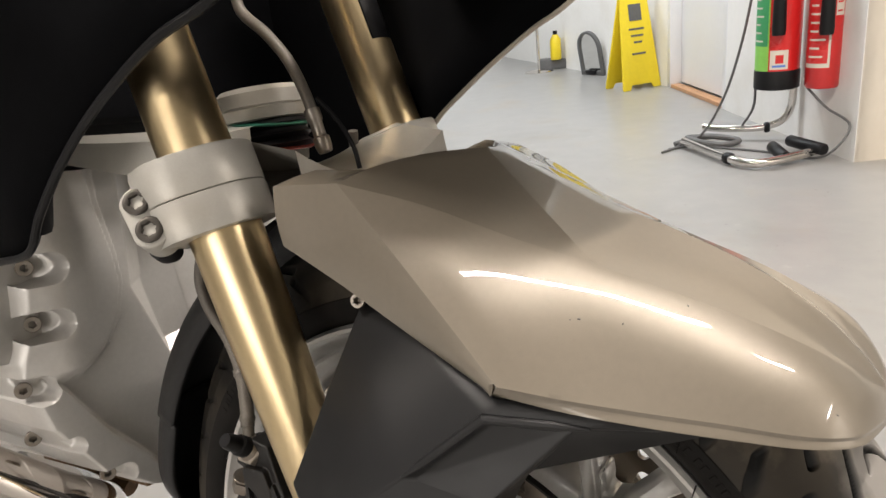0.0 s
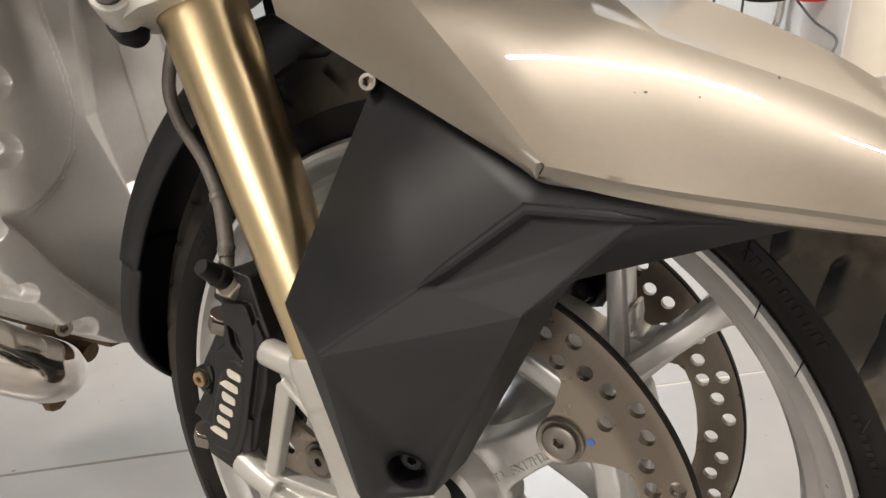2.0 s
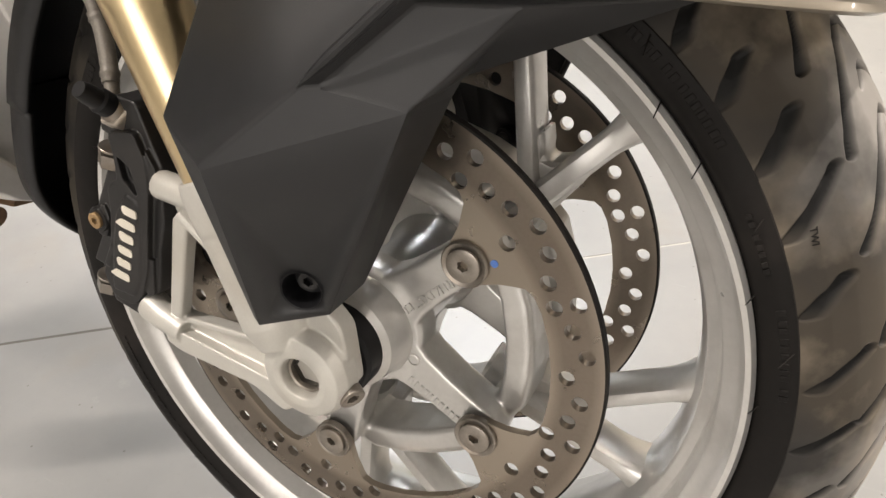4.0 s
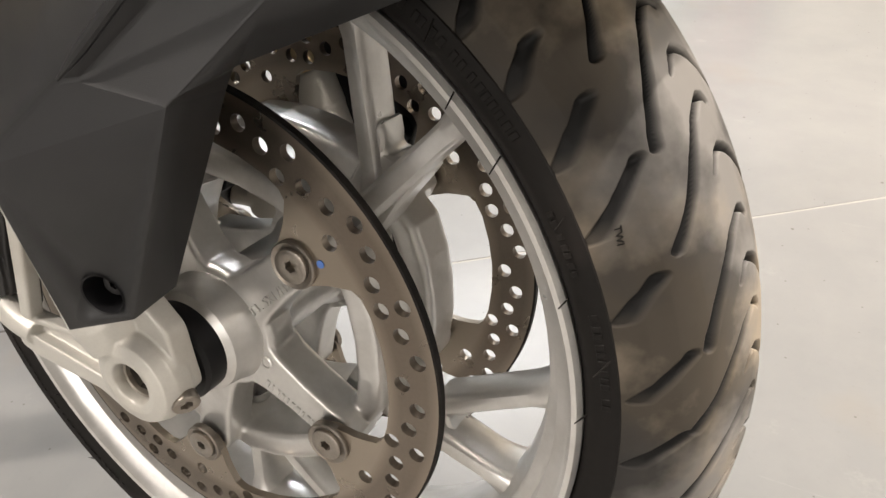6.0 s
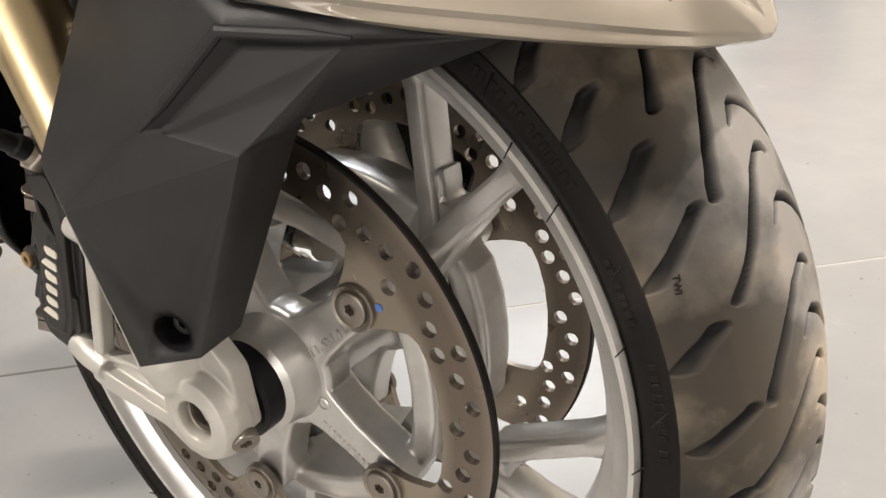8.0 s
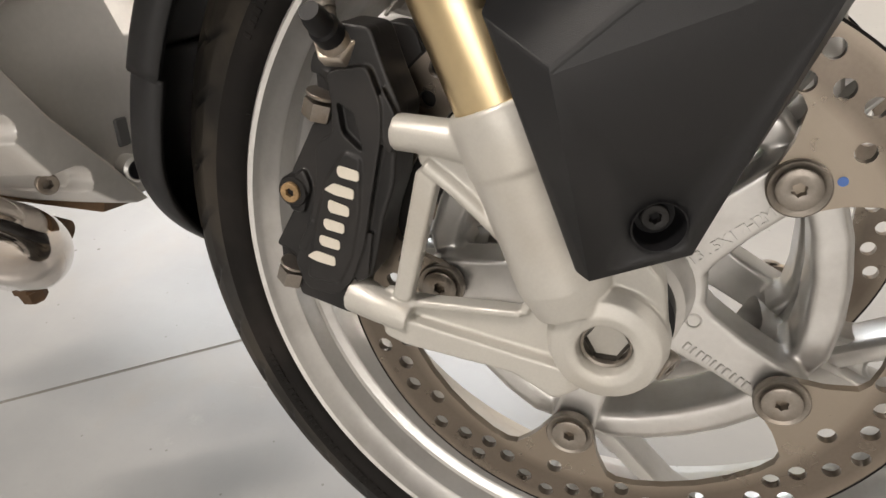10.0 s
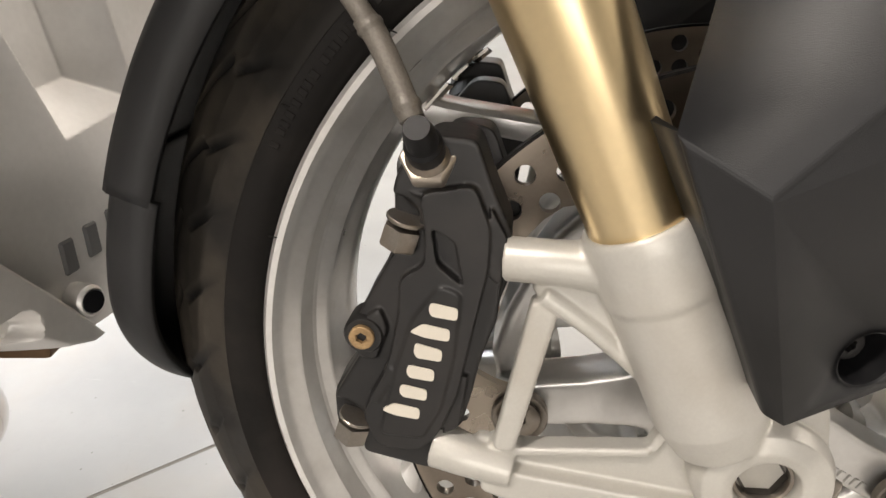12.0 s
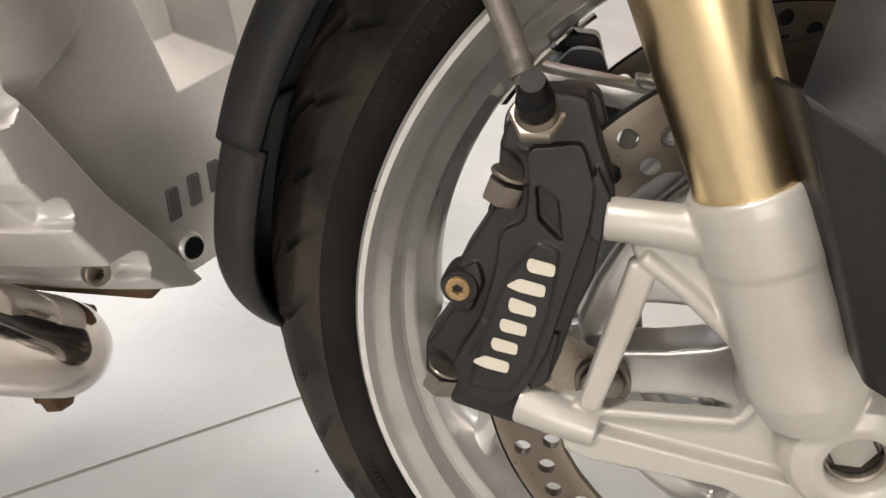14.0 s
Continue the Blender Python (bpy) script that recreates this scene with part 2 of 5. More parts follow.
_r = _nt.nodes.new("ShaderNodeMapRange")
_r.inputs[3].default_value, _r.inputs[4].default_value = 0.22, 0.42
_nt.links.new(_big.outputs["Fac"], _r.inputs[0])
_nt.links.new(_r.outputs[0], _b.inputs["Roughness"])
_bp = _nt.nodes.new("ShaderNodeBump")
_bp.inputs["Strength"].default_value, _bp.inputs["Distance"].default_value = 0.06, 0.0005
_nt.links.new(_fine.outputs["Fac"], _bp.inputs["Height"])
_nt.links.new(_bp.outputs["Normal"], _b.inputs["Normal"])

# dust on the crown of the tread, where it meets the road
_rt = RUBBER.node_tree
_mixd = [n for n in _rt.nodes if n.bl_idname == "ShaderNodeMix" and n.data_type == "RGBA"][0]
_fac = _mixd.inputs[0].links[0].from_socket
_sep = _rt.nodes.new("ShaderNodeSeparateXYZ")
_rt.links.new([n for n in _rt.nodes if n.bl_idname == "ShaderNodeTexCoord"][0].outputs["Object"], _sep.inputs[0])
_abs = _rt.nodes.new("ShaderNodeMath")
_abs.operation = "ABSOLUTE"
_rt.links.new(_sep.outputs["Y"], _abs.inputs[0])
_band = _rt.nodes.new("ShaderNodeMapRange")
_band.interpolation_type = "SMOOTHSTEP"
_band.inputs[1].default_value, _band.inputs[2].default_value, _band.inputs[3].default_value, _band.inputs[4].default_value = 0.008, 0.055, 1.05, 0.19
_rt.links.new(_abs.outputs[0], _band.inputs[0])
_sum = _rt.nodes.new("ShaderNodeMath")
_sum.operation = "MULTIPLY_ADD"
_sum.inputs[1].default_value = 0.22
_rt.links.new(_fac, _sum.inputs[0])
_rt.links.new(_band.outputs[0], _sum.inputs[2])
_mul = _rt.nodes.new("ShaderNodeMath")
_mul.operation = "MULTIPLY"
_rt.links.new(_sum.outputs[0], _mul.inputs[0])
_two = _rt.nodes.new("ShaderNodeTexNoise")
_two.inputs["Scale"].default_value, _two.inputs["Detail"].default_value = 15.0, 9.0
_rt.links.new([n for n in _rt.nodes if n.bl_idname == "ShaderNodeTexCoord"][0].outputs["Object"], _two.inputs["Vector"])
_patch = _rt.nodes.new("ShaderNodeMapRange")
_patch.inputs[1].default_value, _patch.inputs[2].default_value, _patch.inputs[3].default_value, _patch.inputs[4].default_value = 0.43, 0.57, 0.30, 1.25
_rt.links.new(_two.outputs["Fac"], _patch.inputs[0])
_rt.links.new(_patch.outputs[0], _mul.inputs[1])
# road dust lies on the blocks; its absence also paints shade into the grooves
_block_mask = _rt.nodes.new("ShaderNodeAttribute")
_block_mask.attribute_name = "block"
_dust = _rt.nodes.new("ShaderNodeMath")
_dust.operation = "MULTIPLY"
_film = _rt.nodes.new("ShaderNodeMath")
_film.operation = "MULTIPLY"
# dust thins towards the rear, painting in the shade under guard and bike
_rear_shade = _rt.nodes.new("ShaderNodeMapRange")
_rear_shade.inputs[1].default_value, _rear_shade.inputs[2].default_value, _rear_shade.inputs[3].default_value, _rear_shade.inputs[4].default_value = -0.16, 0.08, 0.32, 1.1
_rt.links.new(_sep.outputs["X"], _rear_shade.inputs[0])
_rt.links.new(_rear_shade.outputs[0], _film.inputs[1])
_rt.links.new(_mul.outputs[0], _film.inputs[0])
_rt.links.new(_film.outputs[0], _dust.inputs[0])
_gloss = _rt.nodes.new("ShaderNodeMapRange")
_gloss.inputs[1].default_value, _gloss.inputs[2].default_value, _gloss.inputs[3].default_value, _gloss.inputs[4].default_value = 0.0, 1.05, 0.05, 0.42
_rt.links.new(_band.outputs[0], _gloss.inputs[0])
_rt.links.new(_gloss.outputs[0], RUBBER.node_tree.nodes["Principled BSDF"].inputs["Specular IOR Level"])
_rt.links.new(_block_mask.outputs["Fac"], _dust.inputs[1])
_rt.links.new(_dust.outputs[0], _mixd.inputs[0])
_hue = _rt.nodes.new("ShaderNodeTexNoise")
_hue.inputs["Scale"].default_value, _hue.inputs["Detail"].default_value = 9.0, 6.0
_rt.links.new([n for n in _rt.nodes if n.bl_idname == "ShaderNodeTexCoord"][0].outputs["Object"], _hue.inputs["Vector"])
_tint = _rt.nodes.new("ShaderNodeValToRGB")
_tint.color_ramp.elements[0].position, _tint.color_ramp.elements[1].position = 0.44, 0.54
_tint.color_ramp.elements[0].color, _tint.color_ramp.elements[1].color = (0.265, 0.250, 0.232, 1), (0.42, 0.350, 0.262, 1)
_rt.links.new(_hue.outputs["Fac"], _tint.inputs["Fac"])
_rt.links.new(_tint.outputs["Color"], _mixd.inputs[7])

GLOW = bpy.data.materials.new("lit_tube_diffuser")
GLOW.use_nodes = True
GLOW.node_tree.nodes["Principled BSDF"].inputs["Emission Color"].default_value = (1, 0.96, 0.9, 1)
GLOW.node_tree.nodes["Principled BSDF"].inputs["Emission Strength"].default_value = 6.0


# ---- building helpers ----
def as_bm(verts, faces):
    bm = bmesh.new()
    vs = [bm.verts.new(v) for v in verts]
    for f in faces:
        try:
            bm.faces.new([vs[i] for i in f])
        except ValueError:
            pass
    return bm


def part(name, bm, material, parent=None, label="", smooth=35.0, fix=True):
    """Links a bmesh as one mesh object under a thing or a part."""
    if fix:
        bmesh.ops.recalc_face_normals(bm, faces=bm.faces)
    me = bpy.data.meshes.new(name)
    bm.to_mesh(me)
    bm.free()
    me.materials.append(material)
    if smooth:
        me.shade_smooth()
        me.set_sharp_from_angle(angle=radians(smooth))
    ob = new(name, me)
    if parent is not None:
        ob.parent = parent
    if label:
        ob["label"] = label
    return ob


def thing(name, label, category, m=None, kind="", group=""):
    ob = new(name)
    ob.empty_display_size = 0.05
    if m is not None:
        ob.matrix_world = m
    return tagged(ob, label, category, group, kind)


def move(bm, m):
    bmesh.ops.transform(bm, matrix=m, verts=bm.verts)
    return bm


def join(*bms):
    """One bmesh out of several."""
    out = bms[0]
    for b in bms[1:]:
        me = bpy.data.meshes.new("tmp")
        b.to_mesh(me)
        b.free()
        out.from_mesh(me)
        bpy.data.meshes.remove(me)
    return out


def bevel(bm, width, segments=2, angle=30.0):
    es = [e for e in bm.edges if len(e.link_faces) == 2 and e.calc_face_angle(0) > radians(angle)]
    if es:
        bmesh.ops.bevel(bm, geom=es, offset=width, segments=segments, profile=0.6, affect="EDGES", clamp_overlap=True)
    return bm


def box(sx, sy, sz, m=Matrix(), width=0.0, segments=2):
    bm = bmesh.new()
    bmesh.ops.create_cube(bm, size=1.0)
    bmesh.ops.transform(bm, matrix=Matrix.Diagonal((sx, sy, sz, 1)), verts=bm.verts)
    if width:
        bmesh.ops.bevel(bm, geom=bm.edges[:], offset=width, segments=segments, profile=0.6, affect="EDGES", clamp_overlap=True)
    return move(bm, m)


def lathe(profile, n=48, a0=0.0, a1=360.0, closed=False):
    """Turns (radius, height) pairs round the y axis."""
    full = abs(a1 - a0) > 359.9
    count = n if full else n + 1
    verts = []
    for i in range(count):
        a = radians(a0 + (a1 - a0) * i / n)
        verts += [(r * math.cos(a), y, r * math.sin(a)) for r, y in profile]
    k = len(profile)
    faces = []
    for i in range(n):
        j = (i + 1) % count
        for p in range(k if closed else k - 1):
            q = (p + 1) % k
            faces.append((i * k + p, j * k + p, j * k + q, i * k + q))
    bm = as_bm(verts, faces)
    bmesh.ops.remove_doubles(bm, verts=bm.verts, dist=1e-6)
    return bm


def along(a, b):
    """A pose at a whose y axis points from a to b."""
    a, b = Vector(a), Vector(b)
    return Matrix.Translation(a) @ (b - a).to_track_quat("Y", "Z").to_matrix().to_4x4()


def rod(a, b, profile, n=32):
    """A turned solid from a to b: pairs of (radius, metres along)."""
    length = (Vector(b) - Vector(a)).length
    pr = [(0.0, profile[0][1])] + [(r, y) for r, y in profile] + [(0.0, profile[-1][1])]
    return move(lathe(pr, n), along(a, b))


def smooth_line(points, n):
    """Catmull-Rom samples through the points."""
    pts = [Vector(p) for p in points]
    pts = [pts[0] * 2 - pts[1]] + pts + [pts[-1] * 2 - pts[-2]]
    out = []
    m = len(pts) - 3
    for i in range(n + 1):
        u = i / n * m
        k = min(int(u), m - 1)
        f = u - k
        a, b, c, d = pts[k:k + 4]
        out.append(0.5 * ((2 * b) + (c - a) * f + (2 * a - 5 * b + 4 * c - d) * f * f + (3 * b - a - 3 * c + d) * f ** 3))
    return out


def straight_line(points, n):
    """Even samples along the straight pieces between the points."""
    pts = [Vector(p) for p in points]
    lens = [(b - a).length for a, b in zip(pts, pts[1:])]
    total = sum(lens)
    out = []
    for i in range(n + 1):
        d = total * i / n
        for k, l in enumerate(lens):
            if d <= l or k == len(lens) - 1:
                out.append(pts[k].lerp(pts[k + 1], min(1.0, d / l if l else 0)))
                break
            d -= l
    return out


def tube(points, radius, n=12, samples=40, flat=1.0):
    line = smooth_line(points, samples)
    verts, faces = [], []
    up = Vector((0, 0, 1))
    for i, p in enumerate(line):
        d = (line[min(i + 1, len(line) - 1)] - line[max(i - 1, 0)]).normalized()
        s = d.cross(up)
        if s.length < 1e-4:
            s = d.cross(Vector((1, 0, 0)))
        s.normalize()
        up = s.cross(d).normalized()
        r = radius(i / samples) if callable(radius) else radius
        for k in range(n):
            a = 2 * math.pi * k / n
            verts.append(p + s * (r * math.cos(a)) + up * (r * flat * math.sin(a)))
    for i in range(samples):
        for k in range(n):
            q = (k + 1) % n
            faces.append((i * n + k, i * n + q, (i + 1) * n + q, (i + 1) * n + k))
    faces += [tuple(range(n)), tuple(samples * n + k for k in range(n))]
    return as_bm(verts, faces)


def sheet(lines):
    """A skin over lines that have the same number of points."""
    k = len(lines[0])
    verts = [p for l in lines for p in l]
    faces = [(i * k + j, i * k + j + 1, (i + 1) * k + j + 1, (i + 1) * k + j) for i in range(len(lines) - 1) for j in range(k - 1)]
    bm = as_bm(verts, faces)
    bmesh.ops.remove_doubles(bm, verts=bm.verts, dist=2e-5)
    return bm


def slab(outline, y0, y1, holes=(), width=0.0, segments=2):
    """A plate in the xz plane between y0 and y1, with holes: outlines are lists of (x, z)."""
    bm = bmesh.new()
    edges = []
    for loop in (outline, *holes):
        vs = [bm.verts.new((x, y0, z)) for x, z in loop]
        edges += [bm.edges.new((vs[i], vs[(i + 1) % len(vs)])) for i in range(len(vs))]
    if holes:
        bmesh.ops.triangle_fill(bm, edges=edges, use_beauty=True)
    else:
        bmesh.ops.contextual_create(bm, geom=edges)
    ext = bmesh.ops.extrude_face_region(bm, geom=bm.faces[:])
    bmesh.ops.translate(bm, vec=(0, y1 - y0, 0), verts=[g for g in ext["geom"] if isinstance(g, bmesh.types.BMVert)])
    bmesh.ops.recalc_face_normals(bm, faces=bm.faces)
    if width:
        bevel(bm, width, segments, 50.0)
    return bm


def ring(x, z, r, n=14, ph=0.0):
    return [(x + r * math.cos(2 * math.pi * i / n + ph), z + r * math.sin(2 * math.pi * i / n + ph)) for i in range(n)]


def rounded(points, radius, n=5):
    """An outline with its corners rounded."""
    out = []
    k = len(points)
    for i in range(k):
        p0, p, p1 = (Vector(points[j % k]) for j in (i - 1, i, i + 1))
        a, b = (p0 - p), (p1 - p)
        d = min(radius, a.length * 0.45, b.length * 0.45)
        s, e = p + a.normalized() * d, p + b.normalized() * d
        for j in range(n + 1):
            t = j / n
            q = s * (1 - t) ** 2 + p * (2 * t * (1 - t)) + e * t * t
            out.append((q.x, q.y))
    return out


def melt(ob, voxel, rounds):
    """Fuses the pieces of a casting into one skin with soft fillets."""
    rm = ob.modifiers.new("melt", "REMESH")
    rm.mode, rm.voxel_size, rm.use_smooth_shade = "VOXEL", voxel, True
    sm = ob.modifiers.new("soften", "SMOOTH")
    sm.factor, sm.iterations = 0.5, rounds
    return ob


def polar(r, deg):
    return (r * math.cos(radians(deg)), r * math.sin(radians(deg)))


def bolt_head(place, out, r, h, socket=0.5, star=True):
    """A bolt head that faces the way out, with a recessed drive."""
    place, out = Vector(place), Vector(out).normalized()
    pr = [(0, -h * 0.8), (r * socket * 0.9, -h * 0.8), (r * socket, h * 0.92), (r * socket * 1.12, h), (r * 0.92, h), (r, h * 0.85), (r, 0), (r * 0.9, -h)]
    bm = lathe(pr, 24)
    if star:
        for v in bm.verts:
            rr = math.hypot(v.co.x, v.co.z)
            if 1e-6 < rr < r * socket * 1.05:
                a = math.atan2(v.co.z, v.co.x)
                k = 1.0 - 0.22 * (0.5 + 0.5 * math.cos(6 * a))
                v.co.x, v.co.z = v.co.x * k, v.co.z * k
    return move(bm, along(place, place + out))


def letters(text, size, m, depth=0.0006, space=1.0):
    """Raised writing in the built-in font, as a bmesh."""
    cu = bpy.data.curves.new("writing", "FONT")
    cu.body, cu.size, cu.extrude, cu.space_character, cu.resolution_u = text, size, depth, space, 3
    cu.align_x, cu.align_y = "CENTER", "CENTER"
    ob = bpy.data.objects.new("writing", cu)
    me = bpy.data.meshes.new_from_object(ob)
    bm = bmesh.new()
    bm.from_mesh(me)
    bpy.data.objects.remove(ob)
    bpy.data.meshes.remove(me)
    return move(bm, m)


# ---- the room ----
def wall(name, a, b, height=CEILING, thick=0.12, material=PLASTER, side=1.0, label="", z0=0.0):
    """An upright wall from a to b; its seen face is the line a-b, its thickness lies on the far side."""
    a, b = Vector((*a, 0)), Vector((*b, 0))
    d = b - a
    ang = math.atan2(d.y, d.x)
    m = Matrix.Translation(a) @ Matrix.Rotation(ang, 4, "Z")
    bm = box(d.length, thick, height - z0, m @ Matrix.Translation((d.length / 2, side * thick / 2, (height + z0) / 2)))
    return tagged(part(name, bm, material, smooth=0), label, "wall", kind="structure")


J_DIR = radians(37.5)
JX, JY = math.cos(J_DIR), math.sin(J_DIR)
J_OFF = 0.392


def floor_slab(sign):
    """One bay of the floor, on one side of the joint."""
    n = Vector((-JY, JX, 0))
    t = Vector((JX, JY, 0))
    c = n * (J_OFF + sign * 0.0012)
    pts = [c - t * 9, c + t * 9, c + t * 9 + n * (sign * 9), c - t * 9 + n * (sign * 9)]
    bm = as_bm([(p.x, p.y, 0) for p in pts] + [(p.x, p.y, -0.1) for p in pts], [(0, 1, 2, 3), (4, 5, 6, 7), (0, 1, 5, 4), (1, 2, 6, 5), (2, 3, 7, 6), (3, 0, 4, 7)])
    es = [e for e in bm.edges if all(abs(v.co.z) < 1e-6 for v in e.verts) and all(abs(v.co.dot(n) - J_OFF) < 0.01 for v in e.verts)]
    bmesh.ops.bevel(bm, geom=es, offset=0.0012, segments=2, affect="EDGES")
    return bm


floor = part("floor", join(floor_slab(1), floor_slab(-1)), FLOOR, smooth=0)
tagged(floor, "worn grey painted concrete floor with a saw-cut joint", "floor", kind="structure")
joint = part("floor_joint_fill", box(18, 0.006, 0.01, pose(-JY * J_OFF, JX * J_OFF, -0.0056, 0, 0, 37.5)), SEALANT, smooth=0)
tagged(joint, "dark filled joint line in the concrete floor", "joint", kind="structure")

W0, W1, W2, W3 = (0.122, 2.446), (-0.500, 3.430), (-1.000, 4.221), (-3.30, 6.45)
wdx, wdy = (W2[0] - W0[0]) / math.dist(W0, W2), (W2[1] - W0[1]) / math.dist(W0, W2)
nx, ny = wdy, -wdx            # into the wall, away from the room
wall("wall_extinguisher", W0, W1, side=-1, thick=0.10, label="white painted plaster wall with fire extinguishers")
wall("wall_pier", (W0[0] + nx * 0.1, W0[1] + ny * 0.1), (W0[0] + nx * 1.3, W0[1] + ny * 1.3), side=1, material=CREAM, label="cream painted end of a plaster wall")
wall("wall_end", (W0[0] + nx * 0.003, W0[1] + ny * 0.003), (W0[0] + nx * 0.1, W0[1] + ny * 0.1), side=1, thick=0.05, material=CREAM, label="cream painted corner of a plaster wall")
wall("wall_far", W2, W3, side=-1, label="white painted plaster wall behind the doorway")
wall("wall_back", (-6.0, 6.45), (6.0, 6.45), side=1, label="plain white back wall")
wall("wall_left", (-5.0, -5.0), (-5.0, 6.45), side=1, material=GREYWALL, label="plain grey side wall")
wall("wall_right", (5.0, -5.0), (5.0, 6.45), side=-1, label="plain white side wall")
for nm, xa, xb, za, zb in (("wall_front_left", -5.0, -1.1, 0.0, CEILING), ("wall_front_right", 2.1, 5.0, 0.0, CEILING), ("wall_front_below", -1.1, 2.1, 0.0, 0.75), ("wall_front_above", -1.1, 2.1, 2.35, CEILING)):
    wall(nm, (xa, -5.0), (xb, -5.0), zb, side=-1, z0=za, label="plain white front wall round the added window")
# unseen window behind the camera, added as a fill light for near sides
win = thing("fill_window", "wide white framed window, added unseen as a fill light", "window", pose(0.5, -5.06, 1.55), kind="structure")
for px, pz, sx, sz in ((0, 0.78, 3.2, 0.04), (0, -0.78, 3.2, 0.04), (-1.58, 0, 0.04, 1.52), (1.58, 0, 0.04, 1.52), (-0.53, 0, 0.05, 1.52), (0.53, 0, 0.05, 1.52)):
    part("window_frame", box(sx, 0.06, sz, pose(px, 0, pz), 0.004), DOORWHITE, win)
for px in (-1.055, 0.0, 1.055):
    pane = part("pane", box(1.01, 0.006, 1.52, pose(px, -0.01, 0)), GLASS, win, "clear pane of the added window", smooth=0)
    pane.visible_shadow = False
ld = bpy.data.lights.new("window_fill", "AREA")
ld.shape, ld.size, ld.size_y, ld.energy, ld.color = "RECTANGLE", 3.1, 1.5, WINDOW_FILL_WATTS, (1.0, 0.93, 0.865)
lo = new("window_fill", ld)
lo.matrix_world = pose(0.5, -4.98, 1.55, 90, 0, 0)
tagged(part("ceiling", box(12, 13, 0.1, pose(0, 0.5, CEILING + 0.05)), CEIL, smooth=0), "plain grey workshop ceiling", "ceiling", kind="structure")

# door set back in the wall, with its frame and threshold
wang = math.degrees(math.atan2(wdy, wdx))
door = thing("door_1", "white painted flush door in a white frame", "door", Matrix.Translation((*W1, 0)) @ Matrix.Rotation(radians(wang), 4, "Z"), kind="structure")
dl = math.dist(W1, W2)
part("door_leaf", box(dl - 0.10, 0.04, 2.02, pose(dl / 2, -0.09, 1.04), 0.002), DOORWHITE, door)
part("door_jamb", box(0.05, 0.12, 2.1, pose(0.025, -0.06, 1.05), 0.003), DOORWHITE, door)
part("door_jamb", box(0.05, 0.12, 2.1, pose(dl - 0.025, -0.06, 1.05), 0.003), DOORWHITE, door)
part("door_head", box(dl, 0.12, CEILING - 2.1, pose(dl / 2, -0.06, (CEILING + 2.1) / 2), 0.003), PLASTER, door)
part("threshold", box(dl - 0.1, 0.06, 0.022, pose(dl / 2, -0.035, 0.011), 0.004), COPPER, door, "worn bare wooden door threshold")

# ceiling lights: unseen, most of them added as fill
for lx, ly, lw, turn, long_ in TUBES:
    m = pose(lx, ly, CEILING, 0, 0, turn)
    fit_ = thing("ceiling_light", "unseen white batten ceiling light with a lit tube", "ceiling light", m, group="ceiling lights")
    part("housing", box(long_ + 0.05, 0.09, 0.05, pose(0, 0, -0.025), 0.006), DOORWHITE, fit_)
    part("diffuser", rod((-long_ / 2, 0, -0.065), (long_ / 2, 0, -0.065), [(0.014, 0), (0.016, 0.01), (0.016, long_ - 0.01), (0.014, long_)], 16), GLOW, fit_, "lit white tube")
    ld = bpy.data.lights.new("tube_light", "AREA")
    ld.shape, ld.size, ld.size_y, ld.energy, ld.color = "RECTANGLE", long_, 0.05, TUBE_WATTS * lw / 60, (1.0, 0.905, 0.82) if ly < 2 else (0.92, 0.955, 1.0)
    lo = new("tube_light", ld)
    lo.matrix_world = pose(lx, ly, CEILING - 0.09, 0, 0, turn)


# ---- the motorcycle: one thing, leaning on its side stand ----
BIKE = thing("motorcycle", "champagne and charcoal touring motorcycle parked on its stand", "motorcycle", pose(0, -0.0418, 0.0029, -8.0))
AX = Vector((-0.001, 0, 0.298))
WHEEL_M = Matrix.Translation(AX)

# tyre: a turned carcass whose tread grooves are sunk into the mesh
PROF = [(0.0, 0.2925), (0.01, 0.2917), (0.02, 0.2890), (0.03, 0.2845), (0.04, 0.2775), (0.05, 0.2670), (0.0565, 0.2565), (0.0620, 0.2430)]


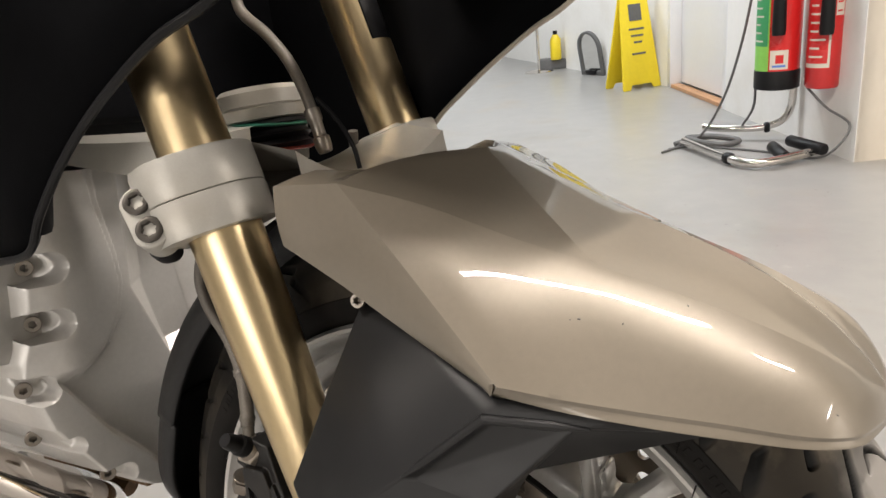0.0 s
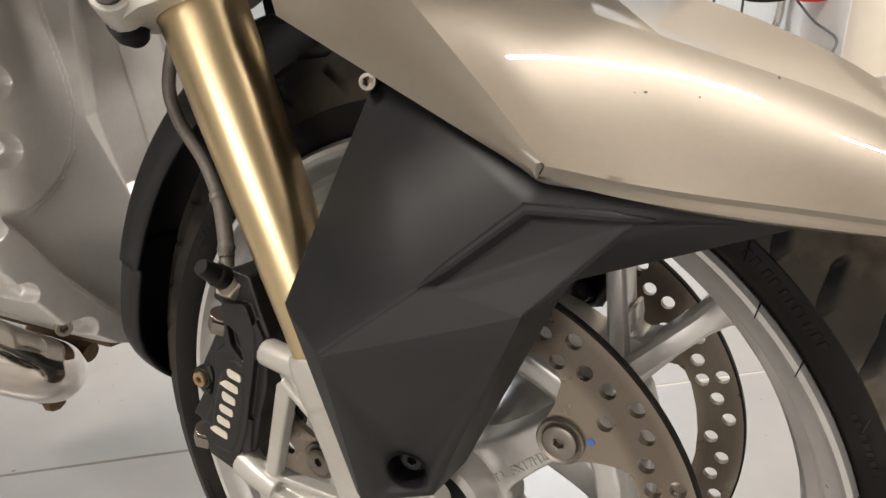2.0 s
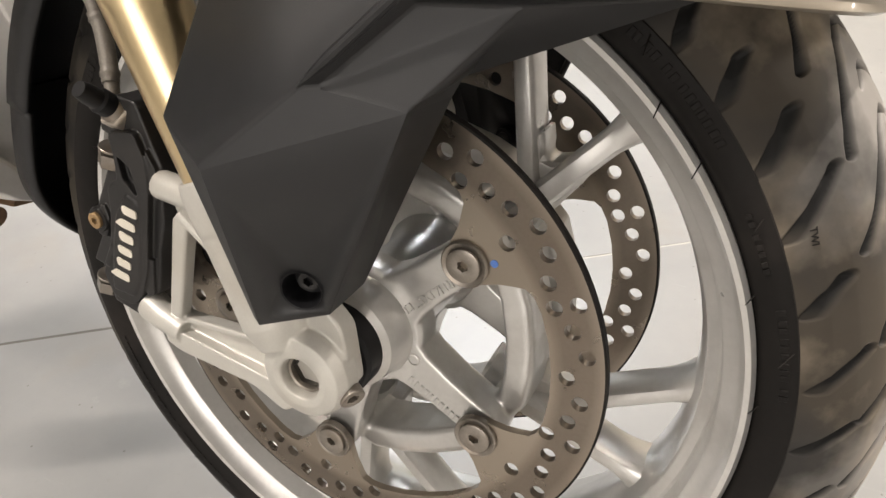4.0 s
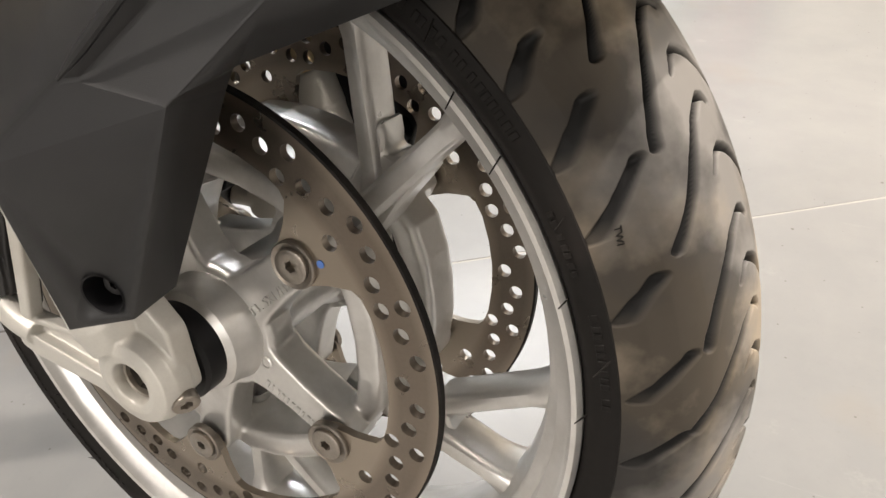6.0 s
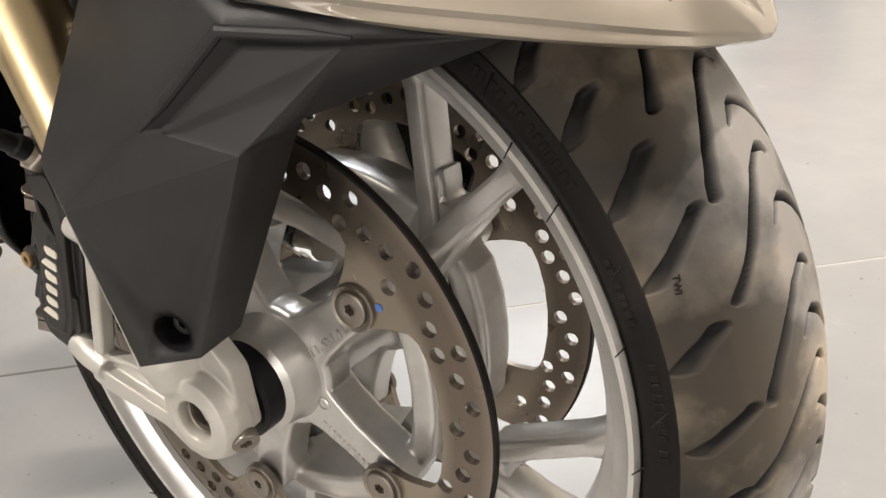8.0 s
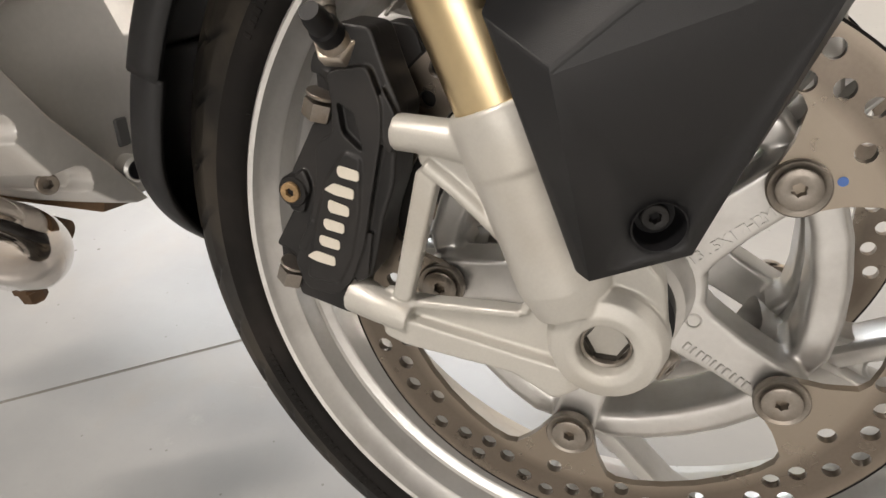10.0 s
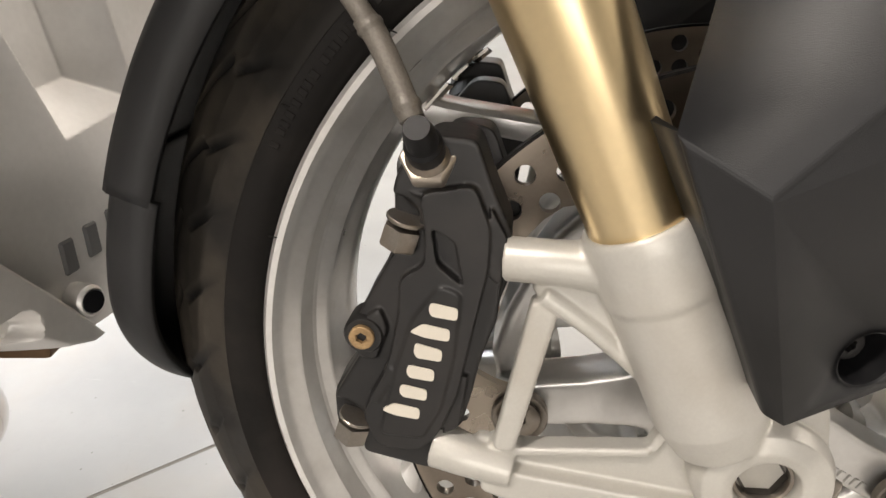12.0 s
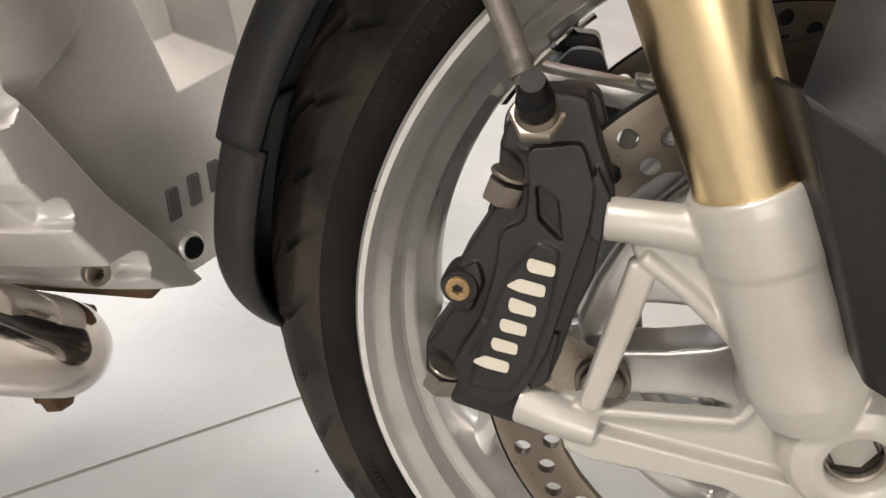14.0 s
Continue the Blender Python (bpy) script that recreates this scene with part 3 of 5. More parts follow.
def grooves():
    """Centre lines of the tread grooves (degrees, metres across), with half width and depth at either end."""
    out = []
    pitch = 8.75
    for k in range(41):
        a = k * pitch
        cut = (0.0, 0.0045, 0.002)[k % 3]
        long_ = [(32.6, -0.0060), (33.3, -0.0085), (33.5, -0.0121), (32.9, -0.0165), (32.2, -0.0205), (29.6, -0.0285), (26.8, -0.0349), (24.4, -0.0412 + cut / 2), (23.2, -0.0445 + cut)]
        hook = [(27.5, -0.0208), (28.8, -0.0160), (29.1, -0.0120), (28.6, -0.0070), (27.9, -0.0024), (26.0, 0.0050), (22.5, 0.0190), (18.5, 0.0320), (16.0, 0.0400)]
        out.append(([(p + a, q) for p, q in long_], 0.0010, 0.0021, 1.0, 1.0))
        out.append(([(p + a, q) for p, q in hook], 0.0008, 0.0019, 0.7, 1.0))
        out.append(([(24.0 + a, 0.0480), (21.5 + a, 0.0560)], 0.0026, 0.0022, 1.0, 0.3))
        if not 2 < (31.8 + a) % 360 < 54:
            out.append(([(31.8 + a, -0.0485), (30.0 + a, -0.0535), (27.5 + a, -0.0590)], 0.0020, 0.0016, 0.6, 0.1))
    for a0, y0, a1, y1 in ((51.4, -0.0545, 49.2, -0.0600), (44.9, -0.0534, 42.1, -0.0605), (38.3, -0.0506, 34.3, -0.0602), (31.8, -0.0467, 26.8, -0.0600), (21.4, -0.0515, 18.1, -0.0595), (13.0, -0.0462, 9.0, -0.0585), (4.2, -0.0480, 0.8, -0.0590)):
        out.append(([(a0, y0), (a0 * 0.6 + a1 * 0.4, y0 * 0.58 + y1 * 0.42 - 0.0006), (a1, y1)], 0.0026, 0.0022, 1.0, 0.30))
    return out


def tyre_mesh(k=370):
    ys_src = np.array([p[0] for p in PROF])
    rs_src = np.array([p[1] for p in PROF])
    arc = np.concatenate([[0], np.cumsum(np.hypot(np.diff(ys_src), np.diff(rs_src)))])
    s = np.linspace(-arc[-1], arc[-1], k + 1)
    dense = np.linspace(0, arc[-1], 400)
    yy = np.interp(dense, arc, ys_src)
    rr = np.interp(dense, arc, rs_src)
    kern = np.ones(41) / 41
    rr = np.convolve(np.pad(rr, 20, mode="reflect", reflect_type="odd"), kern, "valid")
    y = np.sign(s) * np.interp(np.abs(s), dense, yy)
    r = np.interp(np.abs(s), dense, rr)
    th = np.concatenate([np.arange(-45.0, 88.0, 0.11), np.arange(88.0, 315.0, 0.3)])
    n = len(th)
    depth = np.zeros((n, k + 1))
    for line, hw0, hw1, deep0, deep1 in grooves():
        for q, ((a0, y0), (a1, y1)) in enumerate(zip(line, line[1:])):
            # grid cells near this piece
            amid, aw = (a0 + a1) / 2, abs(a1 - a0) / 2 + 1.6
            dth = (th - amid + 180) % 360 - 180
            rows = np.where(np.abs(dth) < aw)[0]
            cols = np.where((y > min(y0, y1) - 0.006) & (y < max(y0, y1) + 0.006))[0]
            if len(rows) == 0 or len(cols) == 0:
                continue
            g = math.pi / 180 * 0.285
            px = (dth[rows] + amid)[:, None] * g
            py = y[cols][None, :]
            ax_, bx_ = a0 * g, a1 * g
            dx, dy = bx_ - ax_, y1 - y0
            t = np.clip(((px - ax_) * dx + (py - y0) * dy) / (dx * dx + dy * dy), 0, 1)
            dist = np.hypot(px - ax_ - t * dx, py - y0 - t * dy)
            f = (q + t) / (len(line) - 1)
            hw = hw0 + (hw1 - hw0) * np.minimum(1.0, f * 2.5)
            d = np.clip((hw + 0.0008 - dist) / 0.0017, 0, 1)
            d = d * d * (3 - 2 * d) * 0.0065 * (deep0 + (deep1 - deep0) * f)
            depth[np.ix_(rows, cols)] = np.maximum(depth[np.ix_(rows, cols)], d)
    R = r[None, :] - depth
    T = np.radians(th)[:, None]
    V = np.stack([R * np.cos(T), np.broadcast_to(y[None, :], R.shape), R * np.sin(T)], -1).reshape(-1, 3)
    i = np.arange(n)[:, None]
    j = np.arange(k)[None, :]
    i2 = (i + 1) % n
    Fq = np.stack([i * (k + 1) + j, i * (k + 1) + j + 1, i2 * (k + 1) + j + 1, i2 * (k + 1) + j], -1).reshape(-1, 4)
    me = bpy.data.meshes.new("tyre")
    me.from_pydata(V.tolist(), [], Fq.tolist())
    # dust mask by groove depth: the deeper, the darker
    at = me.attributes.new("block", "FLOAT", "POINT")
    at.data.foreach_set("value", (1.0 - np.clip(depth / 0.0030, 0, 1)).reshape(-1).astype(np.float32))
    me.materials.append(RUBBER)
    me.shade_smooth()
    return me


wheel = new("front_wheel")
wheel.parent = BIKE
wheel.location = AX
wheel["label"] = "silver cast front wheel with a worn road tyre"
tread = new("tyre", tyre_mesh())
tread.parent = wheel
tread["label"] = "dusty black tyre tread with curved grooves"
for s in (-1, 1):
    pr = [(0.2436, 0.0616), (0.2430, 0.0626), (0.2390, 0.0630), (0.2350, 0.0626), (0.2310, 0.0612), (0.2280, 0.0592), (0.2262, 0.0575), (0.2235, 0.0530), (0.2200, 0.0490)]
    part("sidewall", lathe([(r, s * y) for r, y in pr], 180), SIDEWALL, wheel, "black rubber sidewall")

rng = random.Random(4)
marks = []
for a0, a1, r0, h0 in ((8.0, 20.0, 0.2372, 0.0042), (24.0, 31.0, 0.2345, 0.0032), (39.0, 58.0, 0.2372, 0.0046), (128.0, 150.0, 0.2372, 0.0046), (200.0, 236.0, 0.2365, 0.0046)):
    a = a0
    while a < a1:
        wd = rng.uniform(0.5, 1.1)
        x, z = polar(r0, a)
        marks.append(box(h0, 0.0008, 0.0020 + 0.0012 * wd, Matrix.Translation((x, -0.0630, z)) @ Matrix.Rotation(radians(-a), 4, "Y"), 0.0003, 1))
        a += wd + rng.choice((0.25, 0.3, 0.3, 0.9))
part("moulded_lettering", join(*marks), SIDEWALL, wheel, "raised moulded marks on the sidewall", smooth=0)["kind"] = "stuff"
for a, r0, y0, ln in ((52, 0.2415, -0.0628, 0.010), (46, 0.2262, -0.0610, 0.008), (38, 0.2264, -0.0606, 0.009), (30, 0.2400, -0.0630, 0.007), (21, 0.2270, -0.0600, 0.006), (14, 0.2410, -0.0628, 0.010), (6, 0.2275, -0.0600, 0.007),
                      (132, 0.2270, -0.0600, 0.007), (145, 0.2420, -0.0628, 0.006), (160, 0.2270, -0.0600, 0.008), (214, 0.2270, -0.0600, 0.006), (228, 0.2420, -0.0628, 0.007)):
    x, z = polar(r0, a)
    x1, z1 = polar(r0 - ln * 0.55, a - ln * 90)
    part("rubber_hair", rod((x, y0, z), (x1, y0 - ln * 0.55, z1), [(0.00045, 0), (0.0003, ln)], 6), SIDEWALL, wheel)
part("wear_mark", letters("TWI", 0.0044, Matrix(((0.35, 0.88, -0.10, 0.2555 * math.cos(radians(26.5))), (-0.20, 0.0, -0.98, -0.0572), (-0.90, 0.47, 0.10, 0.2555 * math.sin(radians(26.5))), (0, 0, 0, 1))), 0.0004), SIDEWALL, wheel, "raised wear letters", smooth=0)

# rim: the barrel with a rounded lip on either side
RIM = [(0.2240, 0.0520), (0.2246, 0.0545), (0.2249, 0.0580), (0.2228, 0.0606), (0.2200, 0.0598), (0.2182, 0.0565), (0.2160, 0.0525), (0.2105, 0.0495), (0.2090, 0.0480),
       (0.2078, 0.0400), (0.2070, 0.0345), (0.2055, 0.0330), (0.2005, 0.0315), (0.1990, 0.0300), (0.1975, 0.0200), (0.1945, 0.0150), (0.1925, 0.0)]
full_rim = RIM + [(r, -y) for r, y in RIM[-2::-1]]
outer = [(0.2190, -0.0450), (0.2020, -0.0300), (0.2000, 0.0), (0.2020, 0.0300), (0.2190, 0.0450)]
part("rim", lathe(full_rim + outer, 240, closed=True), WHEEL, wheel)

BOLT0, BOLT_R, DISC_Y = 42.0, 0.097, 0.0656


def spoke(p0, p1, w0, w1, d0, d1):
    """A tapered spoke with a rounded section from p0 to p1 (polar radius, degrees, y)."""
    a = Vector((polar(p0[0], p0[1])[0], p0[2], polar(p0[0], p0[1])[1]))
    b = Vector((polar(p1[0], p1[1])[0], p1[2], polar(p1[0], p1[1])[1]))
    d = (b - a).normalized()
    side = d.cross(Vector((0, 1, 0))).normalized()
    up = side.cross(d)
    lines = []
    for i in range(13):
        t = i / 12
        flare = 1.0 + 0.9 * max(0, (t - 0.8) / 0.2) ** 2 + 0.6 * max(0, (0.2 - t) / 0.2) ** 2
        w, dd = (w0 + (w1 - w0) * t) * flare, (d0 + (d1 - d0) * t) * (1 + 0.2 * (flare - 1))
        c = a.lerp(b, t)
        loop = []
        for k in range(17):
            an = 2 * math.pi * k / 16
            cs, sn = math.cos(an), math.sin(an)
            loop.append(c + side * (w * math.copysign(abs(cs) ** 0.55, cs)) + up * (dd * math.copysign(abs(sn) ** 0.55, sn)))
        lines.append(loop)
    return sheet(lines)


for k in range(5):
    th = BOLT0 - 1.0 + 72 * k
    part("spoke", spoke((0.078, th + 1, -0.012), (0.1985, th + 3.5, 0.0), 0.0085, 0.0070, 0.017, 0.015), WHEEL, wheel)
    part("spoke", spoke((0.118, th + 1.5, -0.004), (0.1985, th + 27.5, 0.0), 0.0072, 0.0062, 0.014, 0.014), WHEEL, wheel)
    crotch = [polar(r, th + a) for a, r in ((-7, 0.098), (-5, 0.113), (-2.5, 0.128), (0, 0.156), (5.2, 0.153), (7.2, 0.145), (9.0, 0.143), (10.5, 0.148), (13.5, 0.156), (14.5, 0.145), (12.5, 0.126), (12, 0.112), (13, 0.098))]
    part("spoke_root", slab(crotch, -0.0125, 0.0120, (), 0.0050, 3), WHEEL, wheel)

# hub, with five arms to the discs on either side and a web between them
hub_pr = [(0.0, -0.082), (0.0285, -0.082), (0.0325, -0.079), (0.0345, -0.067), (0.037, -0.060), (0.030, -0.02), (0.030, 0.02), (0.040, 0.045), (0.038, 0.062), (0.0345, 0.076), (0.030, 0.080), (0.0, 0.080)]
part("hub", lathe(hub_pr, 64), WHEEL, wheel)
part("hub_seal", lathe([(0.0, -0.110), (0.0200, -0.110), (0.0205, -0.098), (0.0265, -0.0965), (0.0285, -0.094), (0.0285, -0.079), (0.0, -0.079)], 48), BLACK, wheel, "black rubber hub seal")


def star(s):
    """The cast star that carries a disc: five arms to the bolts, and a deeper curved web that joins them."""
    bms = [lathe([(0.030, s * 0.034), (0.0425, s * 0.040), (0.0425, s * 0.0575), (0.0400, s * 0.0605), (0.030, s * 0.0605)], 64, closed=True)]
    for k in range(5):
        th = BOLT0 + 72 * k
        c, n = math.cos(radians(th)), math.sin(radians(th))
        arm = [(0.030, -0.0200), (0.046, -0.0150), (0.066, -0.0128), (0.088, -0.0125), (0.0985, -0.0130), (0.108, -0.0090), (0.1110, 0.0), (0.108, 0.0090), (0.0985, 0.0130), (0.088, 0.0125), (0.066, 0.0128), (0.046, 0.0150), (0.030, 0.0200)]
        bms.append(slab([(a * c - b * n, a * n + b * c) for a, b in arm], s * 0.036, s * 0.0610, (), 0.0028, 3))
        web = [polar(r, th + a) for a, r in ((2, 0.088), (10, 0.0935), (20, 0.0915), (36, 0.0900), (52, 0.0915), (62, 0.0935), (70, 0.088), (70, 0.108), (60, 0.1115), (48, 0.1095), (36, 0.1085), (24, 0.1095), (12, 0.1115), (2, 0.108))]
        bms.append(slab(web, s * 0.010, s * (0.0480 if s < 0 else 0.0440), (), 0.0055, 3))
    return join(*bms)


for s in (-1, 1):
    melt(part("disc_mount", star(s), WHEEL, wheel, smooth=0), 0.0011, 4)
arm_c, arm_s = math.cos(radians(BOLT0)), math.sin(radians(BOLT0))
for i, ch in enumerate("MT3.5X17H2M"):
    u, v = 0.0330 + 0.0046 * i, -0.0068
    m = Matrix.Translation((u * arm_c - v * arm_s, -0.0609, u * arm_s + v * arm_c)) @ Matrix.Rotation(radians(90), 4, "X") @ Matrix.Rotation(radians(BOLT0), 4, "Z")
    part("cast_letter", letters(ch, 0.0080, m, 0.0010), WHEEL, wheel, "raised cast rim size letter", smooth=0)
arm_c, arm_s = math.cos(radians(BOLT0 - 72)), math.sin(radians(BOLT0 - 72))
for i in range(10):
    u, v = 0.0460 + 0.0040 * i, -0.0072
    part("cast_mark", box((0.0030, 0.0016, 0.0026)[i % 3], 0.0020, 0.0050, Matrix.Translation((u * arm_c - v * arm_s, -0.0610, u * arm_s + v * arm_c)) @ Matrix.Rotation(radians(72 - BOLT0), 4, "Y"), 0.0004, 1), WHEEL, wheel, "raised cast mark")
part("cast_boss", rod((polar(0.0400, BOLT0 - 62)[0], -0.058, polar(0.0400, BOLT0 - 62)[1]), (polar(0.0400, BOLT0 - 62)[0], -0.062, polar(0.0400, BOLT0 - 62)[1]), [(0.0045, 0), (0.0042, 0.0035), (0.0034, 0.004), (0.0030, 0.0032)], 20), WHEEL, wheel)


def brake_disc(y, sign):
    """A drilled steel disc with five tabs; y is the middle of its thickness."""
    out = [polar(0.1552, 360 * i / 180) for i in range(180)]
    inner = []
    for k in range(5):
        th = BOLT0 + 72 * k
        for a, r in ((-36, 0.1255), (-28, 0.1255), (-20, 0.1255), (-15.5, 0.1245), (-13.0, 0.1215), (-11.2, 0.1140), (-9.8, 0.1080), (-8.8, 0.1015), (-7.6, 0.0945), (-4.6, 0.0895), (0, 0.0878), (4.6, 0.0895), (7.6, 0.0945), (8.8, 0.1015),
                     (9.8, 0.1080), (11.2, 0.1140), (13.0, 0.1215), (15.5, 0.1245), (20, 0.1255), (28, 0.1255)):
            inner.append(polar(r, th + a))
    holes = [inner]
    rows = ((0.1256, 0.1459), (0.1423,), (0.1351,), (0.1334, 0.1466), (0.1399,), (0.1457,), (0.1342,), (0.1424,), (0.1381,), (0.1295, 0.1454), (0.1360,), (0.1388,))
    for i in range(60):
        for r in rows[i % 12]:
            holes.append(ring(*polar(r, BOLT0 - 1.0 - 6 * i), 0.0046, 14))
    return slab(out, y - 0.0024, y + 0.0024, holes)


for sy in (-DISC_Y, DISC_Y):
    disc = part("brake_disc", brake_disc(sy, 1), STEEL, wheel, "drilled steel brake disc", smooth=30)
    part("disc_edge", lathe([(0.1548, sy - 0.0026), (0.1561, sy - 0.0022), (0.1561, sy + 0.0022), (0.1548, sy + 0.0026)], 180, closed=True), SIDEWALL, disc, "dark disc edge")
    f = -1 if sy < 0 else 1
    for k in range(5):
        x, z = polar(BOLT_R, BOLT0 + 72 * k)
        part("disc_bolt", join(bolt_head((x, sy + f * 0.0036, z), (0, f, 0), 0.0098, 0.0028, 0.36), move(lathe([(0.0098, 0.0040), (0.0128, 0.0052), (0.0136, 0.0044), (0.0136, 0.0)], 40), Matrix.Translation((x, sy, z)) @ Matrix.Diagonal((1, f, 1, 1)))), BOLT, wheel)
x, z = polar(0.1125, BOLT0 - 4)
part("paint_dot", rod((x, -0.0679, z), (x, -0.0684, z), [(0.0022, 0), (0.0022, 0.0006)], 14), BLUE, wheel, "blue paint mark on the disc")

# toothed sensor ring on the far side of the hub
sens = slab([polar(0.054, 6 * i) for i in range(60)], 0.084, 0.0855, [rounded([polar(0.0445, 9 * i + 1.8), polar(0.052, 9 * i + 1.8), polar(0.052, 9 * i + 6.2), polar(0.0445, 9 * i + 6.2)], 0.0006, 1) for i in range(40)] + [ring(0, 0, 0.036, 40)])
part("sensor_ring", sens, BLACK, wheel, "black slotted speed sensor ring", smooth=0)
for a, w in ((142, 5.0), (136.2, 5.0), (131.2, 3.0), (127.6, 2.6)):
    ring_w = lathe([(0.1928, -0.0165), (0.1905, -0.0095), (0.1892, -0.0095), (0.1915, -0.0168)], 6, a - w / 2, a + w / 2, closed=True)
    part("balance_weight", ring_w, CHROME, wheel, "silver stick-on balance weight")


# ---- fork legs ----
def fork_at(z, y):
    return Vector((-0.053 - 0.41 * (z - 0.400), y, z))


for s in (-1, 1):
    y = s * 0.108
    leg = new("fork_leg")
    leg.parent = BIKE
    leg["label"] = "gold fork tube in a pale silver casting"
    a, b = fork_at(0.392, y), fork_at(0.86, y)
    part("fork_tube", rod(a, b, [(0.0192, 0), (0.0198, 0.03), (0.0212, 0.09), (0.0228, 0.15), (0.0235, 0.20), (0.0235, (b - a).length)], 64), GOLD, leg, "gold anodised fork tube")
    a, b = fork_at(0.4045, y), fork_at(0.318, y)
    cuff = [(0.0195, 0.0), (0.0212, -0.001), (0.0226, 0.001), (0.0234, 0.006), (0.0237, 0.027), (0.0228, 0.030), (0.0226, 0.060), (0.0228, 0.085), (0.0190, 0.100)]
    boss = lathe([(0.0, 0.1040), (0.0260, 0.1040), (0.0278, 0.1065), (0.0274, 0.116), (0.0245, 0.1225), (0.0175, 0.1245), (0.0130, 0.1235), (0.0120, 0.120), (0.0117, 0.108), (0.0, 0.108)], 56)

    def flat(pts, y0, y1, wd):
        return slab(rounded(pts, 0.004, 4), s * y0, s * y1, (), wd, 3)
    cast = join(
        rod(a, b, cuff, 56),
        move(boss, Matrix.Translation(AX) @ Matrix.Diagonal((1, s, 1, 1))),
        # lug between the tube and the axle
        flat([(-0.062, 0.372), (-0.034, 0.324), (-0.0150, 0.3055), (-0.0205, 0.279), (-0.002, 0.266), (0.026, 0.294), (0.021, 0.330), (-0.020, 0.372)], 0.0985, 0.1125, 0.004),
        # upper arm with its web
        tube([(-0.052, y, 0.3835), (-0.080, y, 0.3860), (-0.1030, y - s * 0.003, 0.3863)], lambda t: 0.0087 + 0.010 * max(0.0, 0.55 - t) ** 1.5, 22, 18, 1.0),
        flat([(-0.0940, 0.3760), (-0.0890, 0.3690), (-0.0800, 0.3640), (-0.0554, 0.3420), (-0.0345, 0.3220), (-0.020, 0.345), (-0.045, 0.395), (-0.073, 0.3960), (-0.080, 0.3900)], 0.1005, 0.1085, 0.003),
        tube([(-0.0885, y + s * 0.001, 0.3730), (-0.0690, y + s * 0.001, 0.3580), (-0.0470, y, 0.3370), (-0.0330, y, 0.3240)], 0.0036, 14, 16),
        # thin brace
        flat([(-0.0925, 0.3720), (-0.0825, 0.3650), (-0.0992, 0.2990), (-0.1085, 0.3005)], 0.1015, 0.1112, 0.0034),
        # lower arm: a sunk panel between two flanges
        flat([(-0.116, 0.3030), (-0.0985, 0.2995), (-0.0430, 0.3022), (-0.0345, 0.3205), (-0.012, 0.318), (-0.005, 0.285), (-0.024, 0.262), (-0.046, 0.2705), (-0.102, 0.2765), (-0.116, 0.281)], 0.0985, 0.1045, 0.0015),
        flat([(-0.110, 0.3035), (-0.0985, 0.3000), (-0.0430, 0.3025), (-0.0425, 0.2985), (-0.0985, 0.2955), (-0.110, 0.295)], 0.0985, 0.1082, 0.0015),
        flat([(-0.0440, 0.3022), (-0.0350, 0.3215), (-0.0305, 0.3200), (-0.0405, 0.2990)], 0.0985, 0.1072, 0.0015),
        flat([(-0.112, 0.2930), (-0.0985, 0.2900), (-0.0225, 0.2775), (-0.006, 0.272), (-0.0236, 0.2585), (-0.0456, 0.2700), (-0.102, 0.2755), (-0.114, 0.2800)], 0.0985, 0.1125, 0.003),
        tube([(-0.1330, y - s * 0.006, 0.2960), (-0.118, y - s * 0.002, 0.2930), (-0.100, y, 0.2890)], lambda t: 0.0106 - 0.003 * t, 22, 12))
    piece = part("casting", cast, SILVER, leg, "pale silver painted fork casting", smooth=0)
    melt(piece, 0.0008, 4)
    ring_ = lathe([(0.0100, 0.1120), (0.0104, 0.1172), (0.0116, 0.1178), (0.0119, 0.098)], 40)
    axle = part("axle", move(ring_, Matrix.Translation(AX) @ Matrix.Diagonal((1, s, 1, 1))), BOLT, leg, "hollow steel axle end")
    # dark metal paints the shade inside the hollow axle
    hexa = lathe([(0.0, 0.088), (0.0088, 0.088), (0.0093, 0.1125), (0.0104, 0.1150)], 6)
    part("axle_socket", move(hexa, Matrix.Translation(AX) @ Matrix.Diagonal((1, s, 1, 1))), DARKBOLT, axle, "hexagon socket, its shade painted in dark metal")
    if s > 0:
        for i, wd in enumerate((1, 0.6, 1, 0, 1, 1, 1, 1, 0, 1)):
            if wd:
                part("cast_mark", box(0.0042 * wd, 0.0014, 0.0060, pose(-0.088 + 0.0058 * i, 0.0978, 0.2905 + 0.0004 * i), 0.0005, 1), SILVER, leg, "raised cast mark")
    part("pinch_bolt", bolt_head((0.0245, s * 0.112, 0.2895), (0.75, s * 0.45, -0.35), 0.0075, 0.004, 0.5), BOLT, leg)

